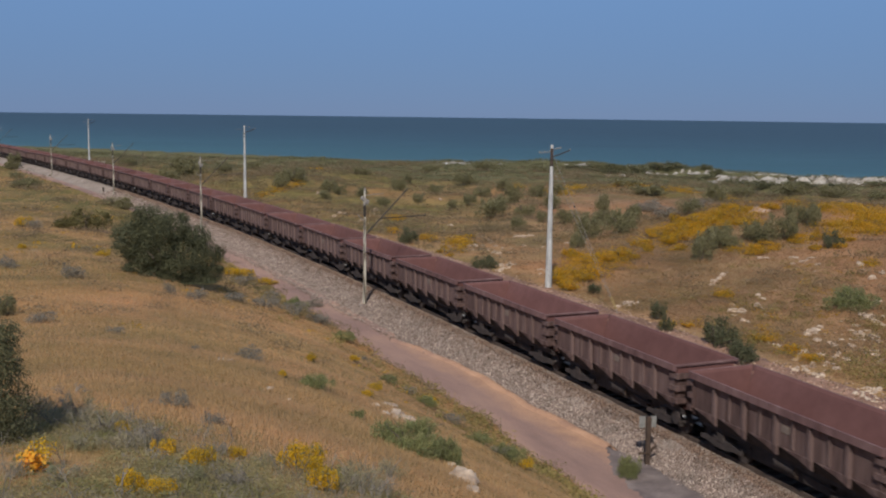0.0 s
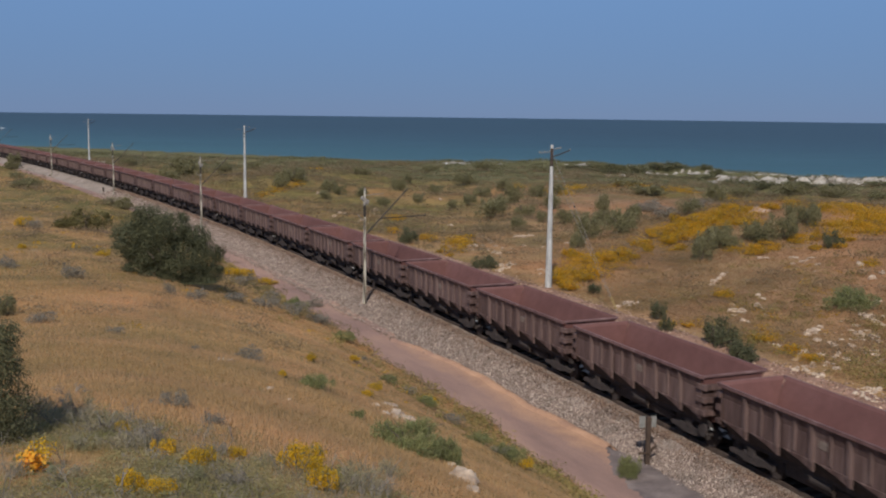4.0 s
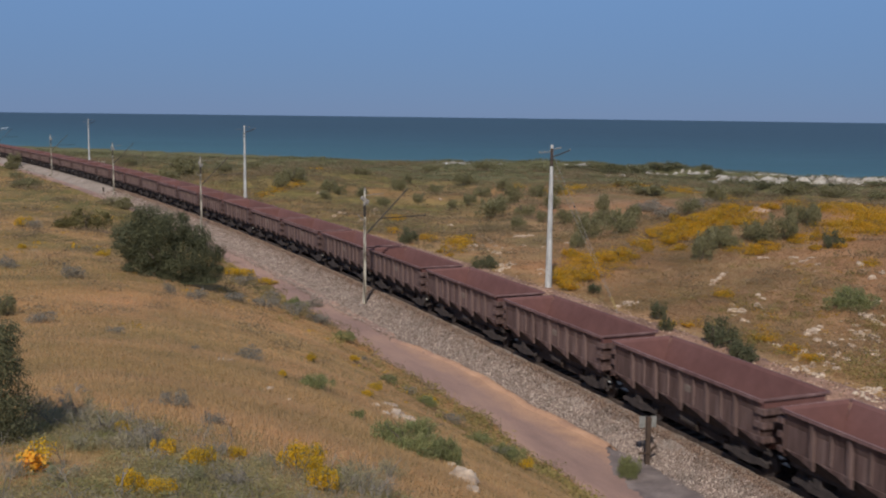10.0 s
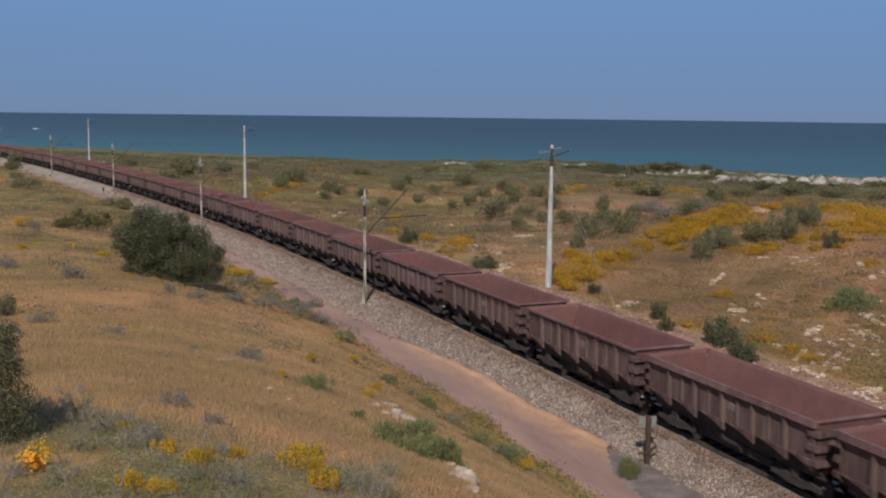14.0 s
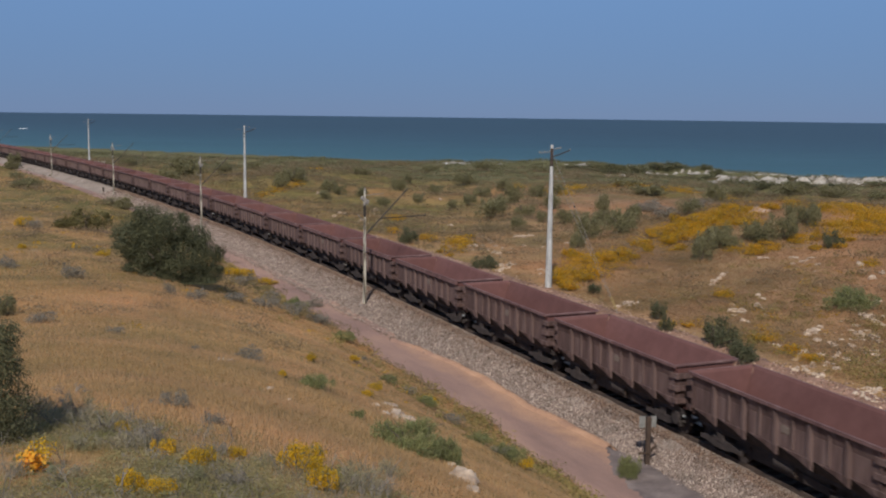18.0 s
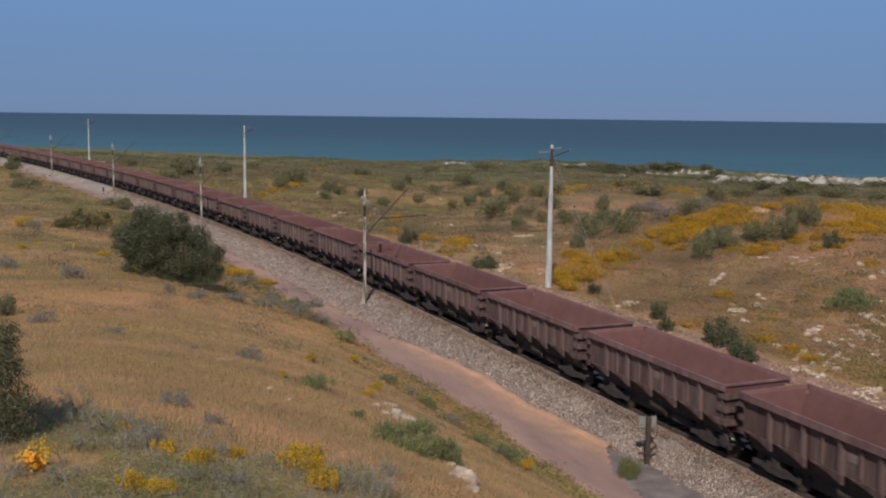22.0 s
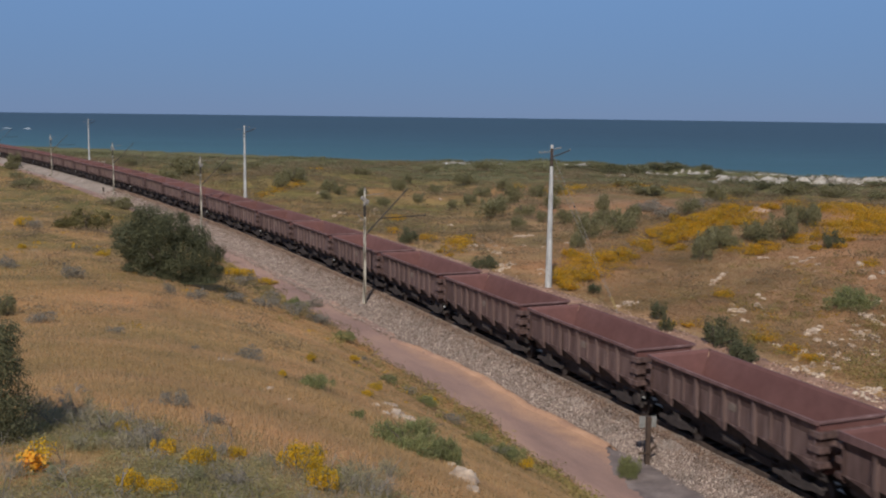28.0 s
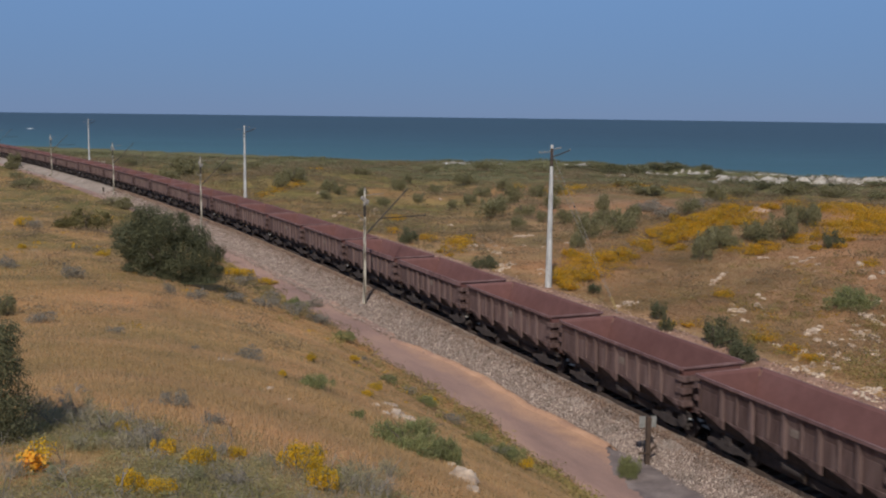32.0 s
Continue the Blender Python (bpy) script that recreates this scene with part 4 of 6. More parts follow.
# ---- plants and stones ----
def leaf_cloud(seed, lobes, count, size, flat=0.5, fuzz=0.10, rise=0.0, lay=0.6):
    """Leaves as small folded quads over overlapping lobes (x, y, z, rx, ry, rz)."""
    rng = np.random.RandomState(seed)
    lobes = np.array(lobes, float)
    w = (lobes[:, 3] * lobes[:, 4] * lobes[:, 5]) ** 0.67
    pick = rng.choice(len(lobes), count, p=w / w.sum())
    d = rng.normal(size=(count, 3))
    d /= np.linalg.norm(d, axis=1)[:, None]
    rad = 1.0 - 0.45 * rng.rand(count) ** 1.8 + fuzz * rng.normal(size=count)
    lump = 1 + 0.16 * np.sin(5 * d[:, 0] + seed) * np.sin(4 * d[:, 1] + 1) + 0.1 * np.sin(9 * d[:, 2] + 3 * d[:, 0])
    c = lobes[pick, :3] + d * lobes[pick, 3:] * (rad * lump)[:, None]
    c[:, 2] = np.maximum(c[:, 2], 0.02)
    a = rng.normal(size=(count, 3)) + d * 0.3
    a[:, 2] += rise
    if not rise:
        a -= lay * (a * d).sum(1)[:, None] * d
    a /= np.linalg.norm(a, axis=1)[:, None]
    b = np.cross(a, d * (0 if rise else 1.6 * lay) + rng.normal(size=(count, 3)))
    b /= np.linalg.norm(b, axis=1)[:, None]
    ls = size * rng.uniform(0.6, 1.4, count)[:, None]
    v = np.stack([c - a * ls, c + b * ls * flat, c + a * ls, c - b * ls * flat], 1).reshape(-1, 3)
    f = np.arange(4 * count).reshape(-1, 4)
    return v, f


def stems(bm, seed, count, reach, tall, r):
    rng = random.Random(seed)
    for _ in range(count):
        a = rng.uniform(0, 2 * math.pi)
        k = rng.uniform(0.4, 1.0)
        p = Vector((0.05 * reach * math.cos(a), 0.05 * reach * math.sin(a), -0.05))
        for j in (0.35, 0.7, 1.0):
            q = Vector((k * reach * j * math.cos(a), k * reach * j * math.sin(a), tall * (0.2 + 0.8 * j) * rng.uniform(0.75, 1.0)))
            q += Vector((rng.uniform(-1, 1), rng.uniform(-1, 1), 0)) * reach * 0.12
            rod(bm, p, q, r * (1.25 - j), r * (0.95 - 0.75 * j), 5)
            p = q
    return bm


def lobed(seed, n, w, h):
    """Lobes that fill a mound about w wide and h high, resting on the ground."""
    rng = random.Random(seed)
    out = [(0, 0, 0.38 * h, 0.27 * w, 0.27 * w, 0.38 * h)]
    for i in range(n):
        a = 2 * math.pi * i / n + rng.uniform(-0.4, 0.4)
        k = rng.uniform(0.16, 0.44) * w
        r = rng.uniform(0.08, 0.21) * w
        rz = rng.uniform(0.20, 0.36) * h
        out.append((k * math.cos(a), k * math.sin(a), rz * rng.uniform(0.7, 1.7), r, r, rz))
    return out


def sprigs(seed, lobes):
    """Smaller uneven tufts over the lobes, which break up the outline."""
    r = random.Random(seed + 500)
    out = list(lobes)
    for a, b, c, d, e, g in lobes:
        for _ in range(4):
            t, w = r.uniform(0, 6.28), r.uniform(0.0, 0.95)
            k, flat = r.uniform(0.22, 0.42) * d, math.sqrt(1 - w * w)
            out.append((a + d * flat * math.cos(t), b + e * flat * math.sin(t), c + g * w * r.uniform(0.8, 1.2), k, k, k * r.uniform(0.6, 1.3)))
    return out


def shrub(name, label, category, group, seed, n, count, leaf, leaf_mat, stem_mat=None, w=1.0, h=0.6, bloom=None, part_name="crown", flat=0.5, rise=0.0):
    top = new(name)
    tagged(top, label, category, group)
    v, f = leaf_cloud(seed, sprigs(seed, lobed(seed, n, w, h)), count, leaf, flat, 0.2, rise)
    raw(part_name, v, f, leaf_mat, top)
    part("stem", stems(bmesh.new(), seed, 7, 0.42 * w, 0.8 * h, 0.02 * w), stem_mat or M_BARK, top, "woody stems")
    if bloom:
        mat, k, sz = bloom
        lob = [(a, b, c + 0.03 * h, d * 1.04, e * 1.04, g * 1.06) for a, b, c, d, e, g in lobed(seed, n, w, h)]
        v, f = leaf_cloud(seed + 50, lob, k, sz, 0.9)
        keep = np.repeat(v.reshape(-1, 4, 3)[:, :, 2].mean(1) > 0.22 * h, 1)
        f = f[keep]
        used = f.ravel()
        tagged(raw("blossom", v[used], np.arange(len(used)).reshape(-1, 4), mat, top), kind="stuff")
    return top


def plant(kinds, rows, rng, dip=0.03):
    """Copies of the kinds, one a row (x, y, width, height)."""
    for i, (x, y, w, h) in enumerate(rows):
        ob = kinds[i % len(kinds)]
        m = Matrix.Translation((x, y, height(x, y) - dip * h)) @ Matrix.Rotation(rng.uniform(0, 6.28), 4, "Z") @ Matrix.Diagonal((w * rng.uniform(0.9, 1.15), w * rng.uniform(0.75, 1.05), h / 0.6, 1))
        if ob.get("placed"):
            copy_thing_flat(ob, m)
        else:
            ob.matrix_basis = m
            ob["placed"] = 1


def copy_thing_flat(ob, m):
    keep = ob.matrix_basis.copy()
    ob.matrix_basis = Matrix.Identity(4)
    made = copy_thing(ob, m)
    ob.matrix_basis = keep
    return made


def spread(zones, rng, w0, w1, ratio):
    """Rows of plants scattered in oval patches (x, y, width across, depth, number)."""
    rows = []
    for x, y, w, d, n in zones:
        for _ in range(n):
            a, k = rng.uniform(0, 6.2832), math.sqrt(rng.random())
            s = rng.uniform(w0, w1)
            rows.append((x + 0.5 * w * k * math.cos(a), y + 0.5 * d * k * math.sin(a), s, s * ratio * rng.uniform(0.8, 1.25)))
    return rows


rng = random.Random(11)
dark_kinds = [shrub("bush", "dark green rounded coastal bush", "bush", "green bushes on the dune side", 20 + i, 6 + i, 3000, 0.022, L_DARK) for i in range(3)]
olive_kinds = [shrub("scrub_bush", "olive green low scrub bush in dry grass", "bush", "olive scrub bushes", 30 + i, 7 + i, 3000, 0.022, L_OLIVE) for i in range(3)]
green_kinds = [shrub("green_shrub", "fresh green low shrub in dry grass", "shrub", "green shrubs on the slope", 40 + i, 7, 6500, 0.030, L_GREEN, flat=0.14, rise=1.6) for i in range(3)]
sage_kinds = [shrub("sage_shrub", "sage green twiggy scrub with bleached stems", "shrub", "sage scrub at the foot of the viewpoint", 55 + i, 7, 2400, 0.034, L_SCRUB, M_TWIG, flat=0.10, rise=1.0) for i in range(3)]
grey_kinds = [shrub("grey_shrub", "grey dry low shrub in the grass", "shrub", "grey shrubs on the slope", 50 + i, 6, 1700, 0.022, L_GREY, M_TWIG) for i in range(3)]
yellow_kinds = [shrub("flowering_bush", "bright yellow flowering low bush", "flowering bush", "yellow flowering bushes", 60 + i, 6, 500, 0.030, L_OLIVE, bloom=(L_YELLOW, 4600, 0.0155)) for i in range(3)]
gold_kinds = [shrub("gold_bush", "dull gold flowering bush among scrub", "flowering bush", "gold flowering bushes of the dunes", 70 + i, 7, 420, 0.03, L_OLIVE, bloom=(L_GOLD, 2400, 0.020)) for i in range(3)]
DARK_ROWS = [
    (3.6, 82.8, 2.08, 1.23), (-3.4, 100.8, 2.17, 1.71), (13.5, 62.0, 1.19, 1.27), (13.3, 58.8, 0.94, 1.14), (15.45, 55.2, 2.2, 1.65),
    (15.9, 51.5, 1.5, 1.25), (15.9, 53.1, 1.4, 1.0), (30.9, 79.6, 1.99, 1.53), (10.8, 70.8, 1.38, 0.81),
]
OLIVE_ROWS_A = [
    (21, 80.9, 2.3, 1.84), (23.9, 86, 2.44, 1.47), (26.9, 84.1, 2.86, 1.66), (28.9, 84.2, 2.62, 1.91), (32.3, 87.2, 2.27, 2.22),
    (57.7, 212.1, 7.17, 4.3), (67.7, 229, 6.45, 2.84), (43.4, 237.5, 8.01, 1.87), (-68.8, 265.7, 11.05, 5.37), (-61.2, 224.3, 6.3, 2.77),
    (-29.2, 195.4, 7.03, 3.29), (-30.1, 184.5, 4.16, 2.28), (5.6, 252.8, 8.53, 3.42), (9.1, 123.9, 2.52, 1.68), (12.2, 175.9, 4.96, 3.37),
    (7.4, 153.5, 6.07, 2.77), (25.3, 158.2, 3.4, 3.04), (17.8, 99.8, 3.39, 2.26), (14.7, 101.4, 3.44, 2.3), (21.6, 114.2, 2.58, 1.68),
]
OLIVE_ROWS_B = [
    (25.5, 103.6, 2.93, 1.41),     (4.3, 171.7, 3.29, 1.93), (1.4, 170.2, 2.88, 1.73), (-21.1, 183.2, 4.13, 2.07), (-19, 181.9, 3.08, 1.64), (-9.3, 206.7, 3.96, 3.02),
    (-9.2, 250.2, 4.22, 2.82), (-20.5, 173.2, 2.54, 1.37), (17.4, 162.4, 3.66, 2.2), (16, 130.8, 3.69, 1.78), (13.1, 132.6, 2.25, 1.35),
    (24, 83.6, 1.89, 1.14), (79.4, 229.5, 10.34, 2.84), (88.3, 225.7, 11.43, 2.8),
    (97.6, 225.1, 7.6, 2.79), (44.7, 217.8, 9.81, 2.21), (13.7, 231.9, 5.23, 2.88), (-20.8, 253.7, 5.7, 2.28), (-5.4, 369.9, 10.39, 2.91),
    (18.2, 438, 14.75, 3.45), (41.2, 420.8, 14.18, 3.31), (74.7, 485.6, 16.35, 3.82), (-94.8, 303.6, 6.82, 2.72),
]
OLIVE_ROWS_B += [
    (-58.7, 270.7, 6.08, 2.74), (-64.3, 341, 7.66, 2.68), (-96.4, 225.2, 5.06, 3.54), 
    (-45.2, 138.5, 4.69, 1.25), (-42.4, 133.4, 3.01, 0.9), (-67.5, 164.8, 4.08, 1.3), (-79.4, 186.9, 3.78, 1.26), (17.7, 113.6, 2.57, 1.54),
    (18.8, 111, 2.26, 1.63), (19.2, 104.5, 2.72, 1.3), (12.6, 94, 2.13, 1.27), 
    (19.5, 210.4, 4.74, 3.08), (12.4, 151.2, 3.76, 1.88), (23.7, 211, 4.28, 2.62), (9.1, 161, 3.63, 1.82), (7.2, 184.2, 3.73, 2.08),
    (-1.7, 199.4, 4.49, 1.8), (-4.5, 178.2, 3.01, 1.41), (-10.4, 174.5, 3.35, 1.38), (-14.8, 180.8, 3.66, 1.63),
]
OLIVE_ROWS_B += [
    (23, 84.4, 2.87, 1.62), (31.6, 89.5, 2.53, 1.82), (26.4, 85.4, 2.42, 1.45), (-67, 159.7, 4.5, 1.44), (-12.4, 28, 0.96, 0.71),
    (-94.7, 220.2, 4.95, 1.73), 
]
MOSS_ROWS = [
    (-32.5, 90.7, 4.73, 2.36), (-34.1, 90, 2.24, 1.32),
]
GREEN_ROWS = [
    (-2.8, 22, 0.71, 0.36), (-0.5, 15.6, 1, 0.53), (0.1, 15.9, 0.65, 0.45), (1.8, 25.1, 0.88, 0.44), (6.9, 35.6, 0.96, 0.83),
    (-1.6, 18.6, 0.39, 0.17), (-9.1, 60.7, 1.53, 0.69), (-5.4, 53.3, 1.1, 0.49), (-1.9, 35.6, 0.74, 0.33), (-0.5, 32.2, 0.75, 0.37),
    (1.1, 28.5, 0.73, 0.33), (25.4, 61.5, 2.89, 1.41),
]
GREY_ROWS = [
    (-35, 85.4, 1.64, 1.06), (-16.9, 45.4, 1.45, 0.72), (-21.3, 48.7, 1.22, 0.67), (-10.7, 26.3, 0.85, 0.39), (-11, 44.1, 1.11, 0.61),
    (-10.6, 50.9, 1.57, 0.64), (-8.2, 24.8, 0.51, 0.23), (-5.9, 23.4, 0.35, 0.16), (-4.9, 25, 0.92, 0.37), (-3.6, 13.1, 0.49, 0.27),
    (-2.8, 12, 0.39, 0.18), (-12.1, 43.9, 0.65, 0.75), (-9.4, 52.8, 1.81, 0.78), (-4.2, 11.2, 0.58, 0.29), (-3.6, 10.4, 0.49, 0.3),
    (-4.2, 10.6, 0.43, 0.25), (-3, 10, 0.41, 0.26), (-3.1, 9.5, 0.45, 0.22), (-3.5, 9.4, 0.38, 0.19), (-2.2, 8.3, 0.39, 0.2),
    (-1.8, 8.5, 0.4, 0.18), (-0.8, 9.8, 0.52, 0.34), (-0.6, 11.4, 0.4, 0.27), (-1.8, 9.8, 0.29, 0.17),
]
GREY_ROWS_B = [
    (-2.3, 10, 0.29, 0.17), (-4.7, 11.3, 0.39, 0.33), (-3.6, 8.1, 0.33, 0.19), (-3.1, 7.9, 0.37, 0.19), (-8.6, 67.4, 1.54, 0.77),
    (-10.3, 59.5, 1.7, 0.82), (-8.3, 55.5, 2.23, 0.95), (-7.2, 56.5, 1.62, 0.65), (-6.9, 56.8, 1.3, 0.65), (-3.5, 42.7, 0.74, 0.34),
    (-1.2, 35.1, 0.81, 0.41), (0.4, 31.7, 0.92, 0.44), (1.5, 25.2, 0.73, 0.32), (-13.9, 69.1, 1.97, 0.79),
]
YELLOW_ROWS = [
    (-1.5, 10.2, 0.47, 0.31), (-1.1, 9.2, 0.33, 0.25), (-1.3, 9.9, 0.29, 0.23), (-2.3, 9.1, 0.32, 0.22), (-2.7, 9.5, 0.29, 0.18),
    (-2.5, 7.8, 0.41, 0.18), (-2.3, 7.8, 0.32, 0.15), (-2.1, 10, 0.23, 0.14), (-3.4, 10.4, 0.22, 0.17), (-36.5, 86.6, 1.67, 0.88),
    (-20.9, 61, 0.97, 0.42), (-3.6, 22.2, 0.33, 0.15), (-4, 29.9, 0.52, 0.21), (-2, 29.3, 0.58, 0.27), (-15.3, 76.2, 2.35, 0.69),
    (2.2, 25.1, 0.44, 0.26), (-3.4, 38.2, 0.44, 0.26), (-26.5, 62.7, 0.78, 0.36), (-15.9, 74.8, 1.7, 0.6), (-13.6, 76.2, 1.74, 0.52),
    (-2, 26.4, 0.46, 0.21), (-0.4, 35.4, 0.82, 0.41),
]
ROCK_ROWS = [
    (-5, 22.4, 0.34, 0.15), (-3.3, 18.7, 0.24, 0.1), (-2.8, 17.8, 0.14, 0.08), (-1.4, 26.5, 0.61, 0.25), (-1, 23.8, 0.5, 0.19),
    (-1.1, 22.4, 0.44, 0.16), (-1.6, 23.4, 0.22, 0.14), (0.3, 15.3, 0.39, 0.13), (0.4, 13.8, 0.24, 0.1), (0.4, 12.8, 0.27, 0.11),
    (-24.9, 60.6, 0.55, 0.21), (19, 64.2, 1.24, 0.36), (19.5, 63.6, 0.73, 0.29), (20, 72.5, 0.58, 0.58), (21.1, 74.3, 0.59, 0.51),
    (25.9, 59.5, 1.16, 0.47), (25.7, 57.9, 1, 0.4), (24.1, 56.6, 0.98, 0.45), (24.2, 55.2, 0.83, 0.38), (18.1, 50, 0.87, 0.4),
    (19, 52, 0.59, 0.3), (18.5, 54.8, 0.63, 0.32), (21.6, 58, 0.93, 0.4), (22.5, 58.8, 0.61, 0.33),
]
ROCK_ROWS_B = [
    (21, 52.2, 0.66, 0.36), (21.2, 51.3, 0.7, 0.35), (20, 50.8, 0.58, 0.24), (20.3, 46.2, 0.64, 0.32), (19.5, 45.2, 0.68, 0.37),
    (19.6, 44.1, 0.66, 0.31), (19, 44.6, 0.46, 0.26), (18.4, 49.3, 0.45, 0.28), (18.6, 48.7, 0.62, 0.34), (20.5, 64.5, 0.52, 0.29),
    (21.5, 66.2, 0.53, 0.23), (23.4, 52.9, 0.79, 0.36), (23, 51.2, 0.59, 0.36), (8.6, 111.6, 1.27, 0.51), (4.3, 114.8, 0.65, 0.39),
    (3.3, 102.9, 0.7, 0.41), (5, 104.8, 0.6, 0.36), (4.7, 84.7, 0.96, 0.34), (5.5, 82.8, 0.75, 0.28), (12.4, 99.4, 0.56, 0.45),
    (12.3, 66.7, 1.14, 0.31), (12.9, 67, 0.77, 0.23), (19.2, 45.5, 0.53, 0.21),
    (-14.7, 142.5, 1.3, 0.8), (-14.9, 135.5, 1.0, 0.6), (-10.6, 154.4, 1.2, 0.8), (-0.8, 180.3, 1.1, 0.7), (0, 107.4, 0.8, 0.5),
    (1, 111.1, 0.8, 0.5), (5, 106.2, 1.0, 0.7), (8.6, 110.6, 1.4, 0.75), (10, 112.3, 0.7, 0.5), (-10.6, 129.3, 0.9, 0.6), (-22.5, 178.5, 1.2, 0.8),
    (3.2, 101.6, 1.2, 0.75), (4.1, 111.2, 0.8, 0.55), (5.1, 94.6, 1.0, 0.6), (4.7, 81.4, 0.9, 0.5), (5.8, 84.7, 1.0, 0.5), (1.1, 126.2, 0.8, 0.5),
]
ZONE_ROWS = [
    (9.5, 76.7, 2, 10.5, 3), (11.4, 81.4, 3.3, 13.6, 7), (13.8, 83.7, 4.3, 11.2, 7), (15.3, 85.3, 2.5, 7.3, 2), (18.5, 89.4, 3.6, 7.5, 4),
    (21.3, 92.9, 4.3, 11.3, 7), (23.2, 93.9, 3.8, 11.5, 7), (25.1, 94.6, 4.4, 9, 6), (27.3, 95.6, 5.1, 8.4, 6), (29.4, 99.2, 5.8, 7.2, 6),
    (19.4, 86.5, 4.5, 3.5, 2), (17, 86.5, 3, 2.8, 1), (28.1, 92.1, 2.7, 3.8, 1), (34.3, 99.8, 3.6, 5.9, 3), (60.7, 213.3, 5, 30, 6),
    (36.6, 93.2, 5.1, 7.6, 6), (39.6, 93.1, 3.4, 11.7, 6), (38.7, 89, 3.3, 6.4, 3), (28.7, 82.2, 5.9, 2.4, 2), (26.2, 82.3, 3.9, 2, 1),
    (24.5, 82.2, 2.9, 1.7, 1), (30.8, 79.1, 1.2, 2.7, 1), (32.7, 80.7, 1.5, 2.8, 1), (30.8, 84.2, 3, 2.7, 1), (33, 86.5, 4.2, 2.6, 1),
    (35.8, 83.3, 3.1, 3.1, 1), (46.9, 235.3, 10.8, 7.5, 4), (52.1, 223.4, 9, 9, 3),
    (24.7, 219.5, 6.2, 25.5, 4), (16.5, 234.8, 5.3, 5.5, 2), (1.2, 105.0, 2.6, 9.0, 8), (2.3, 106.7, 2.4, 9.2, 3), (0.9, 95.3, 3.2, 10.7, 5),
    (-1.5, 107.4, 1.8, 7, 2), (-6.3, 131.6, 1.9, 7.5, 2), (-5.8, 114.5, 1, 8.7, 1), (-30.9, 174.2, 2.2, 7, 2), (-29.9, 180, 2.7, 7.5, 3),
    (-29.4, 188.2, 2.8, 8, 3), (-28.7, 193.4, 2, 4.5, 1), (14.6, 60.5, 2.1, 1.5, 1), (15.4, 59.5, 1.1, 1.3, 1), (19.3, 68.6, 0.6, 1.5, 1),
    (18.3, 56.2, 2, 1.2, 1), (18.8, 53.2, 1.6, 1.2, 1), (19, 51.4, 1.3, 1.2, 1), (31.2, 72, 1.3, 1.9, 1), (28.4, 79.9, 2.9, 1.9, 1),
    (-17.9, 451.1, 7.6, 30, 14), (-34.1, 269.4, 7.6, 10, 12),
    (25.5, 81, 2.4, 2.2, 2), (26.8, 81.4, 2.4, 2.4, 2), (29.4, 82.9, 2.2, 3, 2), (30.7, 83.8, 2.2, 3.2, 2), (31.9, 83.5, 2.4, 3.2, 2), (33.4, 83.7, 2.6, 3.4, 2), (35, 84.1, 2.6, 3.6, 2), (36.8, 85, 2.8, 3.8, 2), (34.9, 86.4, 2.6, 3, 2), (37.9, 88.9, 2.6, 3.6, 2),
]
ROCK_ZONES = [
    (-6.6, 125.1, 7.75, 9), (7.6, 98.5, 5.03, 10), (8.2, 81.3, 2.33, 6), (-11, 144.9, 4.95, 5), (23, 55.9, 3.82, 26),
    (19.5, 51.4, 2.08, 14), (20, 45.5, 1.6, 14), (19.5, 62.3, 2.11, 6), (30.3, 70.3, 2.41, 5), (4.3, 99.8, 3.36, 8),
    (-1.1, 23.3, 0.5, 6), (0.3, 13.8, 0.2, 5), (0.4, 117.8, 4.02, 5), (26.3, 75.2, 3.86, 5),
]
